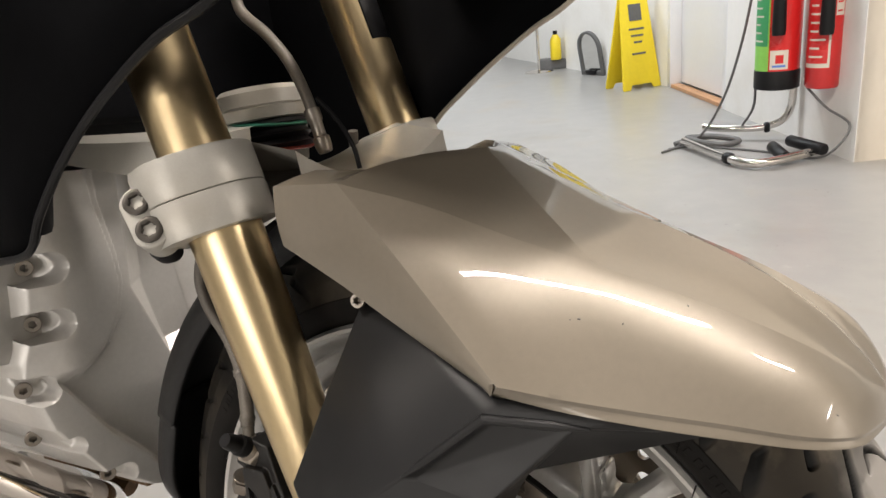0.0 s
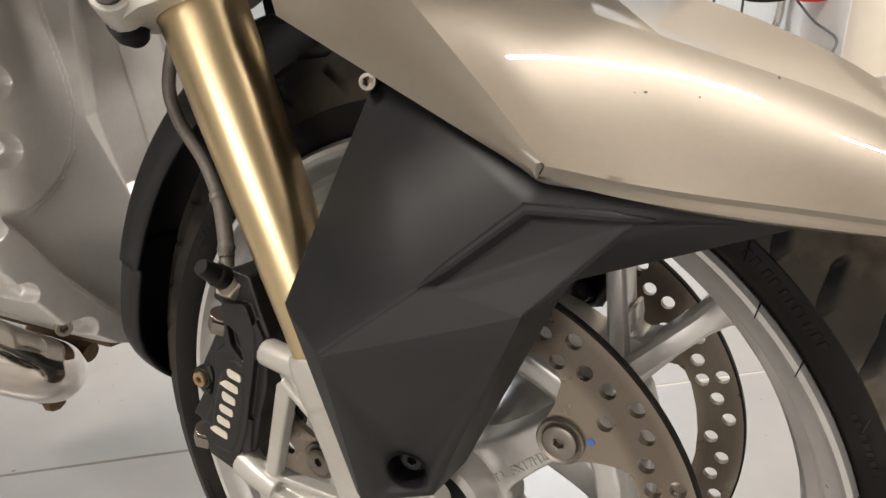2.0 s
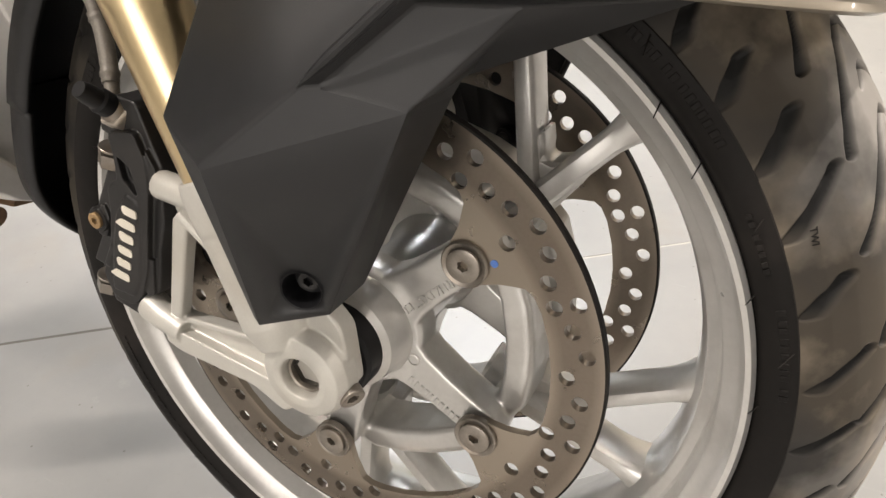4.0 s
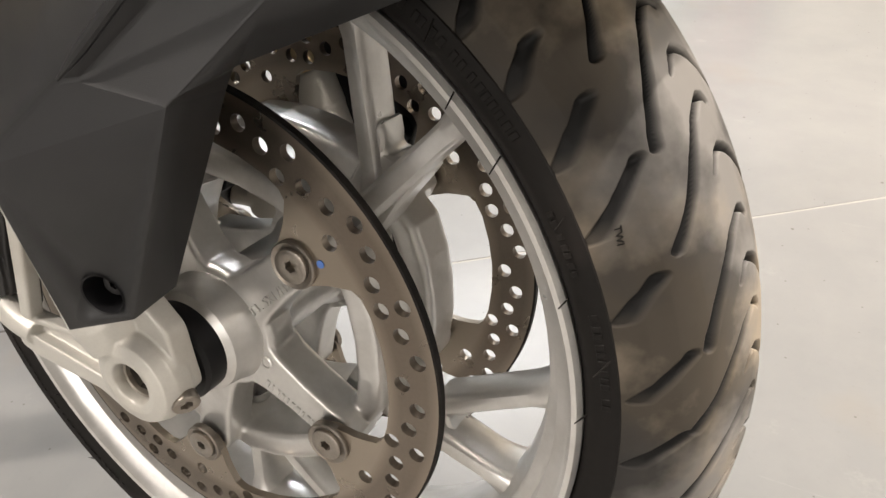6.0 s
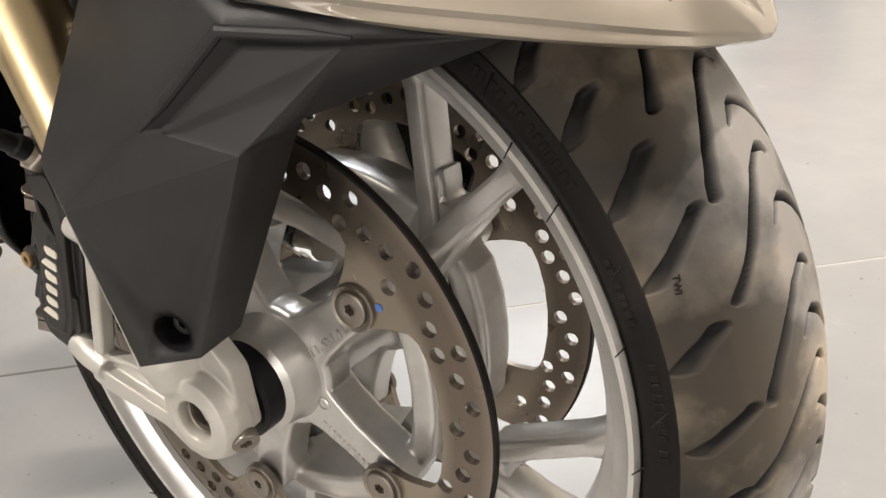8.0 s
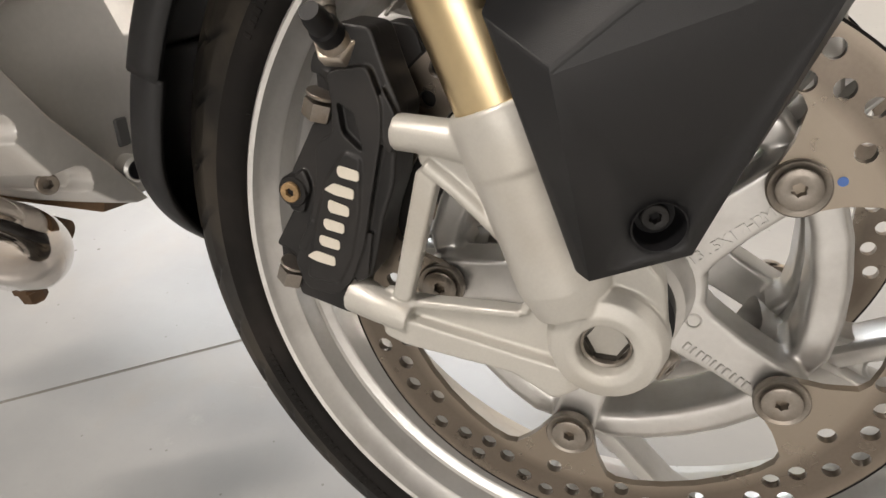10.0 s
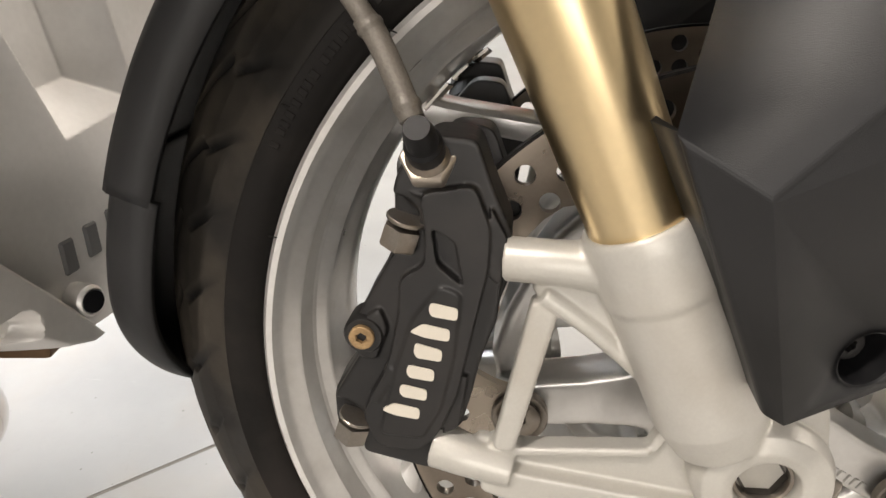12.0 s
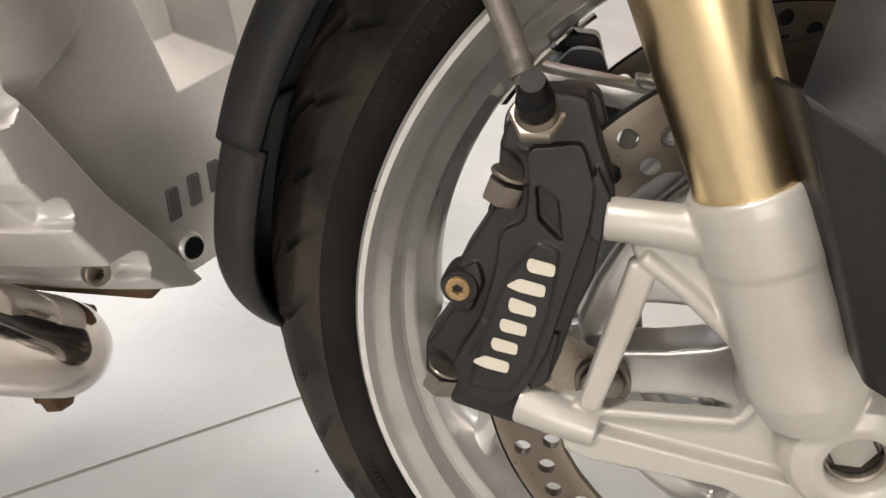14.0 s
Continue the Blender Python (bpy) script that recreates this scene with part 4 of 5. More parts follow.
# clamps, bridge and ball joint above the wheel
for s in (-1, 1):
    y = s * 0.108
    clamp = new("fork_clamp")
    clamp.parent = BIKE
    clamp["label"] = "pale silver fork clamp with two bolts"
    a, b = fork_at(0.5800, y), fork_at(0.6290, y)
    ln = (b - a).length
    ax_t = (b - a).normalized()
    xl = Vector((ax_t.z, 0, -ax_t.x))
    zl = Vector((0, s, 0))
    cm = Matrix((( xl.x, ax_t.x, zl.x, a.x), (xl.y, ax_t.y, zl.y, a.y), (xl.z, ax_t.z, zl.z, a.z), (0, 0, 0, 1)))
    plan = [polar(0.0345, q) for q in range(-200, 41, 8)] + [(0.016, 0.035), (0.004, 0.0430), (-0.014, 0.0425), (-0.028, 0.034), (-0.034, 0.020)]
    bore = ring(0, 0, 0.0238, 40)
    for k, (y0_, y1_) in enumerate(((0.0, 0.0240), (0.0243, 0.0500))):
        part("collar", move(slab(plan, y0_, y1_, [bore], 0.0014, 2), cm), SILVER, clamp)
    d = Vector((0.70, s * 0.70, 0.10)).normalized()
    seats = [Vector((-0.137, s * 0.155, 0.590)), Vector((-0.149, s * 0.153, 0.605))]
    w = (seats[1] - seats[0]).normalized()
    d = (d - w * w.dot(d)).normalized()
    h = w.cross(d)
    mid = (seats[0] + seats[1]) / 2
    gap = (seats[1] - seats[0]).length / 2
    pad_m = Matrix(((w.x, d.x, h.x, mid.x), (w.y, d.y, h.y, mid.y), (w.z, d.z, h.z, mid.z), (0, 0, 0, 1)))
    shape = [(gap + 0.0108 * math.cos(radians(q)), 0.0112 * math.sin(radians(q))) for q in range(-80, 81, 16)] + [(-gap + 0.0108 * math.cos(radians(q)), 0.0112 * math.sin(radians(q))) for q in range(100, 261, 16)]
    part("bolt_pad", move(slab(shape, -0.0230, -0.0010, (), 0.0018, 3), pad_m), SILVER, clamp)
    for k, c in enumerate(seats):
        part("clamp_arm", tube([c - d * 0.0135, Vector((-0.146, s * 0.138, c.z + 0.001)) - d * 0.009, Vector((-0.141, s * 0.118, 0.5 * c.z + 0.301))], lambda t: 0.0098 + 0.0075 * t, 24, 14, 1.1), SILVER, clamp)
        part("clamp_bolt", bolt_head(c - d * 0.0008, d, 0.0080, 0.0024, 0.62), DARKBOLT, clamp, "dark steel bolt head with a star socket")
        e = c - d * 0.030 + Vector((-0.004, 0, -0.002))
        part("lug", rod(e + d * 0.004, e - d * 0.016, [(0.0095, 0), (0.0098, 0.003), (0.0098, 0.010), (0.0075, 0.012), (0.0070, 0.018)], 24), SILVER if k else BLACK, clamp)
bridge = new("fork_bridge")
bridge.parent = BIKE
bridge["label"] = "silver fork bridge with a ball joint"
part("beam", sheet([[Vector((x0, yy_, zz_)) for x0, zz_ in ((-0.150, 0.590), (-0.100, 0.594), (-0.078, 0.604), (-0.084, 0.630 - 0.024 * (1 - t * t)), (-0.130, 0.636 - 0.026 * (1 - t * t)), (-0.168, 0.622 - 0.016 * (1 - t * t)), (-0.150, 0.590))]
                     for t in np.linspace(-1, 1, 17) for yy_ in (0.085 * t,)]), SILVER, bridge)
part("ball_joint_cover", rod((-0.195, 0.0, 0.641), (-0.200, 0.0, 0.671), [(0.026, 0), (0.033, 0.002), (0.0355, 0.010), (0.034, 0.0105), (0.034, 0.0115), (0.0355, 0.012), (0.0355, 0.022), (0.031, 0.026), (0.013, 0.028)], 40), SILVER, bridge, "pale silver ball joint cover")
part("bellows", rod((-0.188, 0.0, 0.618), (-0.194, 0.0, 0.647), [(0.028, 0), (0.033, 0.004), (0.028, 0.008), (0.033, 0.012), (0.028, 0.016), (0.032, 0.020), (0.027, 0.025)], 40), BLACK, bridge, "black rubber bellows")
for rr, mat_, zz, lab in ((0.034, REDRING, 0.6215, "thin red seal"), (0.0345, GREENRING, 0.6400, "thin green seal")):
    sealr = part("seal", lathe([(rr - 0.003, 0), (rr, 0.0012), (rr - 0.003, 0.0026)], 40), mat_, bridge, lab)
    sealr.matrix_local = Matrix.Translation((-0.190, 0, zz)) @ Matrix.Rotation(radians(90), 4, "X")
part("wishbone", sheet([[Vector((xx, yy_ + dy, 0.637 - (0.637 - zz) * deep + dz)) for dy, zz in ((-0.030, 0.602), (0.0, 0.598), (0.030, 0.602), (0.031, 0.630), (0.0, 0.637), (-0.031, 0.630), (-0.030, 0.602))]
                        for xx, yy_, dz, deep in ((-0.175, -0.005, 0.010, 1.0), (-0.20, -0.025, 0.006, 1.15), (-0.23, -0.045, 0.003, 1.05), (-0.26, -0.062, 0.001, 0.80), (-0.29, -0.078, 0.0, 0.58), (-0.33, -0.095, -0.001, 0.42), (-0.37, -0.108, -0.002, 0.36))]), SILVER, bridge, "pale silver wishbone arm")


# ---- brake calipers ----
CAL_A = [(-0.1433, 0.4194), (-0.1388, 0.4248), (-0.1300, 0.4340), (-0.1130, 0.4321), (-0.1071, 0.4132), (-0.1002, 0.3956), (-0.1044, 0.3756), (-0.1062, 0.3595), (-0.1130, 0.3411), (-0.1168, 0.3246), (-0.1218, 0.3072), (-0.1292, 0.3053), (-0.1349, 0.2838)]
CAL_B = [(-0.1620, 0.3431), (-0.1642, 0.3457), (-0.1655, 0.3523), (-0.1604, 0.3641), (-0.1520, 0.3780)]
CAL = CAL_A + [(-0.1685, 0.2924), (-0.1784, 0.3009), (-0.1780, 0.3187)] + CAL_B + [(-0.1466, 0.3901), (-0.1462, 0.4062), (-0.1459, 0.4118)]
# the outer layer leaves notches round the two bolts
CAL_TOP = CAL_A + [(-0.1655, 0.2918), (-0.1650, 0.2990), (-0.1635, 0.3120), (-0.1690, 0.3180), (-0.1765, 0.3195)] + CAL_B + [(-0.1460, 0.3885), (-0.1378, 0.3880), (-0.1350, 0.4040), (-0.1395, 0.4100), (-0.1458, 0.4112)]
FACE = [(-0.1345, 0.4130), (-0.1140, 0.4164), (-0.1085, 0.4000), (-0.1095, 0.3831), (-0.1165, 0.3535), (-0.1225, 0.3267), (-0.1311, 0.3064), (-0.1400, 0.2970), (-0.1575, 0.2990), (-0.1630, 0.3150), (-0.1500, 0.3417), (-0.1449, 0.3627), (-0.1435, 0.3790), (-0.1335, 0.3840), (-0.1330, 0.4000)]
SUNK = [(-0.1305, 0.3999), (-0.1217, 0.3943), (-0.1189, 0.3757), (-0.1290, 0.3849)]
for s in (-1, 1):
    cal = new("brake_caliper")
    cal.parent = BIKE
    cal["label"] = "black four piston brake caliper with pale marks"
    def block(pts, y0, y1, r=0.004, wd=0.003):
        return slab(rounded(pts, r, 3), s * y0, s * y1, (), wd, 2)
    body = join(
        block(CAL, 0.080, 0.0985, 0.004, 0.0018),
        block(CAL_TOP, 0.096, 0.1052, 0.003, 0.0020),
        slab(rounded(FACE, 0.004, 3), s * 0.1030, s * 0.1100, [rounded(SUNK, 0.0020, 3)], 0.0016, 2),
        block([(-0.1280, 0.3770), (-0.1195, 0.3735), (-0.1228, 0.3450), (-0.1290, 0.3200), (-0.1375, 0.3045), (-0.1560, 0.3060), (-0.1480, 0.3380), (-0.1395, 0.3620)], 0.108, 0.1112, 0.003, 0.0014),
        block([(-0.1085, 0.4080), (-0.1020, 0.3950), (-0.1050, 0.3760), (-0.1090, 0.3790), (-0.1080, 0.3960)], 0.100, 0.1088, 0.002, 0.0016),
        block([(-0.1180, 0.3350), (-0.1225, 0.3090), (-0.1300, 0.3050), (-0.1260, 0.3180), (-0.1215, 0.3340)], 0.100, 0.1082, 0.002, 0.0016),
        block([(-0.1640, 0.3420), (-0.1560, 0.3400), (-0.1500, 0.3550), (-0.1530, 0.3650), (-0.1620, 0.3580)], 0.100, 0.1078, 0.003, 0.0018),
        block([(-0.1500, 0.3400), (-0.1600, 0.3230), (-0.1560, 0.3210), (-0.1465, 0.3370)], 0.104, 0.1108, 0.0015, 0.0012),
        rod((-0.1305, s * 0.080, 0.406), (-0.1312, s * 0.1000, 0.4225), [(0.0150, 0), (0.0142, 0.018), (0.0132, 0.024)], 32))
    piece = part("caliper_body", body, CALIPER, cal, "black cast caliper body", smooth=0)
    melt(piece, 0.00065, 1)
    inner_half = slab(rounded([(x0 * 0.97, 0.3 + (z0 - 0.3) * 0.96) for x0, z0 in CAL], 0.005, 3), s * 0.046, s * 0.062, (), 0.004, 3)
    part("caliper_half", inner_half, CALIPER, cal)
    part("bridge_bar", slab(rounded([(-0.158, 0.330), (-0.149, 0.335), (-0.142, 0.372), (-0.150, 0.376)], 0.002, 2), s * 0.05, s * 0.092, (), 0.002, 2), CALIPER, cal)
    # pale marks in a row
    c0, c1 = Vector((-0.1250, 0, 0.3705)), Vector((-0.1455, 0, 0.3140))
    for i in range(6):
        c = c0.lerp(c1, (i + 0.5) / 6)
        part("pale_mark", slab(rounded([(c.x + px, c.z + pz) for px, pz in ((-0.0058 - 0.0046 * (i in (1, 5)), 0.0004), (-0.0050, 0.0040 + 0.0008 * (i == 2)), (0.0058, 0.0016), (0.0053, -0.0036), (-0.0046, -0.0020))], 0.0016, 3), s * 0.1105, s * 0.1118), WHITE, cal, "cream printed mark", smooth=0)
    for x0, z0 in ((-0.1405, 0.3975), (-0.1670, 0.3055)):
        part("mount_bolt", rod((x0 - 0.0045, s * 0.1025, z0 - 0.008), (x0 + 0.002, s * 0.1025, z0 + 0.010), [(0.0074, 0), (0.0080, 0.001), (0.0080, 0.009)], 6), BOLT, cal)
        part("washer", rod((x0 - 0.0005, s * 0.1025, z0 + 0.0025), (x0 + 0.002, s * 0.1025, z0 + 0.010), [(0.0078, 0), (0.0082, 0.0005), (0.0082, 0.0014), (0.0078, 0.0018)], 28), BOLT, cal)
    part("bleed_lug", rod((-0.160, s * 0.094, 0.352), (-0.1602, s * 0.1088, 0.3524), [(0.0085, 0), (0.0085, 0.0130), (0.0075, 0.0148)], 24), CALIPER, cal)
    part("bleed_bolt", bolt_head((-0.1605, s * 0.1088, 0.3525), (0, s, 0), 0.0052, 0.0022, 0.5), RUSTY, cal, "rusty bolt head")
    # banjo fitting and hose
    part("fitting", rod((-0.1305, s * 0.086, 0.411), (-0.1315, s * 0.1075, 0.4285), [(0.0116, 0), (0.0116, 0.0135), (0.0106, 0.0145), (0.0100, 0.0150), (0.0088, 0.0240), (0.0080, 0.026), (0.0070, 0.0275)], 32), BOLT, cal, "rust-stained steel hose fitting")
    part("hose_nut", bevel(rod((-0.1311, s * 0.0985, 0.4212), (-0.1315, s * 0.1075, 0.4285), [(0.0108, 0), (0.0112, 0.001), (0.0112, 0.0070), (0.0104, 0.0082)], 6), 0.0006, 2), CARRIER, cal, "bright zinc hexagon nut")
    part("cap", rod((-0.1315, s * 0.1065, 0.4277), (-0.1320, s * 0.1260, 0.4430), [(0.0072, 0), (0.0072, 0.008), (0.0060, 0.0095), (0.0058, 0.016), (0.0046, 0.0215)], 22), BLACK, cal, "black rubber cap")
    part("hose", tube([(-0.133, s * 0.103, 0.428), (-0.1395, s * 0.096, 0.442), (-0.1505, s * 0.087, 0.465), (-0.1680, s * 0.081, 0.490), (-0.187, s * 0.080, 0.512), (-0.194, s * 0.080, 0.533), (-0.185, s * 0.080, 0.560), (-0.172, s * 0.078, 0.590), (-0.165, s * 0.07, 0.63)], 0.0042, 12, 60), HOSE, cal, "grey braided brake hose")
    part("crimp", tube([(-0.1375, s * 0.0983, 0.438), (-0.1425, s * 0.0932, 0.449), (-0.1505, s * 0.0870, 0.465), (-0.1560, s * 0.0850, 0.473)], lambda t: 0.0056 if 0.12 < t < 0.2 or 0.8 < t < 0.9 else 0.0049, 14, 24), HOSE, cal, "crimped hose sleeve")


# ---- front mudguard ----
guard_crease, guard_crest, guard_flank = [], [], []


def near_line(p, a, b):
    a, b = Vector(a), Vector(b)
    d = b - a
    t = max(0.0, min(1.0, (p - a).dot(d) / d.length_squared))
    return (p - a - d * t).length


def mudguard():
    N = 36
    LU, LL, RD, FC = (-0.079, -0.111, 0.612), (-0.067, -0.1185, 0.579), (-0.028, -0.1135, 0.6165), (0.073, -0.1275, 0.5205)
    low = smooth_line([FC, (0.105, -0.1185, 0.5150), (0.140, -0.1075, 0.5110), (0.178, -0.0950, 0.5080), (0.207, -0.0850, 0.5065), (0.2255, -0.0690, 0.5050), (0.2335, -0.0450, 0.5035), (0.2380, -0.0200, 0.5015), (0.2390, 0.0, 0.5005)], N)
    crease = smooth_line([RD, (0.013, -0.0940, 0.6045), (0.056, -0.0760, 0.5872), (0.106, -0.0620, 0.5715), (0.166, -0.0510, 0.5530), (0.198, -0.0425, 0.5395), (0.215, -0.0320, 0.5280), (0.2275, -0.0180, 0.5155), (0.2360, 0.0, 0.5065)], N)
    cen = smooth_line([(0.010, 0.0, 0.6265), (0.044, 0.0, 0.6130), (0.085, 0.0, 0.5955), (0.134, 0.0, 0.5785), (0.170, 0.0, 0.5630), (0.201, 0.0, 0.5440), (0.222, 0.0, 0.5240), (0.231, 0.0, 0.5135), (0.2360, 0.0, 0.5065)], N)
    guard_crease.extend(crease)
    K = 13                                # the crest meets the crease here
    PK, CE = Vector((0.008, -0.010, 0.6272)), crease[K]
    skins = []
    # the flank crease bows out between its ends
    FU, FM = Vector((0.0765, -0.1298, 0.5262)), Vector((0.0280, -0.1232, 0.5702))

    def flank(v):
        a, b, c, d = Vector(FC), FU, FM, Vector(RD)
        if v < 0.085:
            return a.lerp(b, v / 0.085)
        t, k = (v - 0.085) / 0.915, c * 2 - (b + d) * 0.5
        return b * (1 - t) ** 2 + k * (2 * t * (1 - t)) + d * t * t

    guard_flank.extend(flank(q / 40) for q in range(41))

    def bow(v):
        return flank(v) - Vector(FC).lerp(Vector(RD), v)
    # side skin, full in the middle
    rows = []
    for v in (0.0, 0.03, 0.06, 0.072, 0.085, 0.11, 0.15, 0.2, 0.27, 0.34, 0.41, 0.48, 0.55, 0.62, 0.69, 0.76, 0.83, 0.9, 0.95, 1.0):
        row = []
        for i in range(N + 1):
            a, b = low[i], crease[i]
            p = a.lerp(b, v)
            u = i / N
            bulge = 0.0085 * math.sin(math.pi * v) * min(1.0, u / 0.7) ** 2 * (3 - 2 * min(1.0, u / 0.7)) * (1 - u ** 3)
            flange = 0.0012 * (1 - min(1.0, max(0.0, (v - 0.06) / 0.025))) * min(1.0, 8 * u)
            bulge -= flange
            p = p + Vector((0.15 * u * bulge, -bulge, bulge * 0.55)) + bow(v) * max(0.0, 1.0 - u / 0.45) ** 2
            # the pressed swell under the crease
            along, rise = p.x - 0.075, (v - 0.75) * (b - a).length
            swell = (0.002 + 1.7 * along * rise) * math.exp(-(along / 0.055) ** 2) * math.sin(math.pi * v) ** 0.7 * min(1.0, u / 0.08)
            row.append(p + Vector((0.20, -0.68, 0.70)) * swell)
        rows.append(row)
    skins.append(sheet(rows))
    # rear flank between the lower edge and the crease
    lo = straight_line([LL, (-0.030, -0.1165, 0.5615), FC], 16)
    up = straight_line([LU, RD], 6)[:-1] + [flank(1 - q / 10) for q in range(11)]
    skins.append(sheet([[a.lerp(b, k / 4) + Vector((0, -0.002 * math.sin(math.pi * k / 4), 0)) for a, b in zip(lo, up)] for k in range(5)]))
    # shoulder facet behind the crest
    rear = smooth_line([RD, (-0.026, -0.080, 0.6225), (-0.014, -0.042, 0.6262), PK], 8)
    crest = straight_line([PK, CE], K)
    guard_crest.extend([PK, CE])
    fac = []
    for j in range(9):
        fac.append([crease[i].lerp(crest[i], j / 8) + (rear[j] - crease[0].lerp(crest[0], j / 8)) * (1 - i / K) for i in range(K + 1)])
    skins.append(sheet(fac))
    tip = straight_line([LU, (-0.056, -0.103, 0.6215), rear[2]], 4)
    skins.append(sheet([straight_line([LU, RD], 4), tip]))
    # top skin between the crests
    side = straight_line([PK, CE], K) + crease[K + 1:]
    skins.append(sheet([[side[i].lerp(cen[i], j / 6) + Vector((0, 0, (0.0010 - 0.0034 * min(1.0, i / K)) * math.sin(math.pi * j / 6) * math.sin(math.pi * i / N))) for i in range(N + 1)] for j in range(7)]))
    bm = join(*skins)
    bmesh.ops.remove_doubles(bm, verts=bm.verts, dist=0.0004)
    mir = bm.copy()
    bmesh.ops.transform(mir, matrix=Matrix.Diagonal((1, -1, 1, 1)), verts=mir.verts)
    bm = join(bm, mir)
    bmesh.ops.remove_doubles(bm, verts=bm.verts, dist=0.0004)
    bmesh.ops.recalc_face_normals(bm, faces=bm.faces)
    top = max(bm.faces, key=lambda f: f.calc_center_median().z)
    if top.normal.z < 0:
        bmesh.ops.reverse_faces(bm, faces=bm.faces)
    return bm


guard = part("front_mudguard", mudguard(), PAINT, BIKE, "champagne metallic front mudguard with sharp creases", smooth=32, fix=False)
lines_ = [[(-0.079, -0.111, 0.612), (-0.028, -0.1135, 0.6165)], guard_flank, guard_crease[:30], guard_crest]
for e in guard.data.edges:
    ends = [guard.data.vertices[q].co for q in e.vertices]
    ends = [Vector((q.x, -abs(q.y), q.z)) for q in ends]
    for ln_ in lines_:
        if all(min(near_line(q, ln_[i], ln_[i + 1]) for i in range(len(ln_) - 1)) < 0.0007 for q in ends):
            e.use_edge_sharp = True
            break
sol = guard.modifiers.new("thickness", "SOLIDIFY")
sol.thickness, sol.offset = 0.0032, -1.0
bev = guard.modifiers.new("edge", "BEVEL")
bev.width, bev.segments, bev.limit_method, bev.angle_limit = 0.0012, 2, "ANGLE", radians(55)


# ---- charcoal side cover under the mudguard ----
def side_cover(s):
    A = (-0.018, -0.1050, 0.5560)     # by the screw
    B = (0.073, -0.1255, 0.5180)      # under the mudguard's corner
    KL, KK = (-0.0505, -0.1430, 0.4410), (-0.0252, -0.1508, 0.4262)
    BL, BR = (-0.0075, -0.1425, 0.3425), (0.0295, -0.1335, 0.3550)
    BF = (0.0365, -0.1130, 0.3640)
    WU, WL, WR, TIP = (0.069, -0.1290, 0.5075), (0.0215, -0.1375, 0.4648), (0.1180, -0.1115, 0.5058), (0.162, -0.0925, 0.5065)
    ING = (0.0830, -0.1050, 0.4710)
    v = [A, B, KL, KK, BL, BR, BF, WU, WL, WR, TIP, ING]
    v += [(-0.0360, -0.1225, 0.5000), (0.112, -0.1130, 0.5135), (0.150, -0.0990, 0.5105), (0.0700, -0.1300, 0.4605), (0.0690, -0.1185, 0.5005), (0.0315, -0.1330, 0.4660), (0.1060, -0.1055, 0.5010), (0.0780, -0.1050, 0.4620), (-0.058, -0.1200, 0.4430), (-0.0160, -0.1200, 0.3490), (-0.0140, -0.1395, 0.3450)]
    pa, pb, pc = Vector(KK), Vector(BL), Vector(BR)
    pn = (pb - pa).cross(pc - pa)
    v[15] = (v[15][0], pa.y - (pn.x * (v[15][0] - pa.x) + pn.z * (v[15][2] - pa.z)) / pn.y, v[15][2])
    # 12 rear edge, 13 14 upper flange, 15 ridge, 16 17 18 sunk panel, 19 inner bend, 20 21 rear return
    f = [(0, 12, 2, 8), (0, 8, 7, 1), (2, 3, 8), (1, 7, 9, 13), (13, 9, 10, 14), (7, 8, 17, 16), (7, 16, 18, 9), (16, 17, 18), (8, 3, 15, 17), (17, 15, 18), (18, 15, 11, 10), (9, 18, 10),
         (15, 5, 6, 19), (15, 19, 11), (2, 20, 21, 22), (2, 22, 4, 3)]
    bm = as_bm([Vector((x, s * -y if s > 0 else y, z)) for x, y, z in v], f)
    vs = list(bm.verts)
    vs = [min(bm.verts, key=lambda q, p=p: (q.co - Vector((p[0], s * -p[1] if s > 0 else p[1], p[2]))).length) for p in (KK, BL, BR, v[15])]
    nrm = (vs[1].co - vs[0].co).cross(vs[2].co - vs[0].co).normalized()
    hx, hz = 0.0165, 0.3665
    hy = vs[0].co.y - (nrm.x * (hx - vs[0].co.x) + nrm.z * (hz - vs[0].co.z)) / nrm.y
    c = Vector((hx, hy, hz))
    if nrm.y * s < 0:
        nrm = -nrm
    e1 = nrm.cross(Vector((0, 0, 1))).normalized()
    e2 = nrm.cross(e1)
    loop = [bm.verts.new(c + e1 * (0.0102 * math.cos(q * math.pi / 14)) + e2 * (0.0102 * math.sin(q * math.pi / 14))) for q in range(28)]
    es = [bm.edges.new((loop[i], loop[(i + 1) % 28])) for i in range(28)]
    for p, q in ((0, 1), (1, 2), (2, 3), (3, 0)):
        es.append(bm.edges.get((vs[p], vs[q])) or bm.edges.new((vs[p], vs[q])))
    bmesh.ops.triangle_fill(bm, edges=es, use_beauty=True)
    return bm, c, nrm


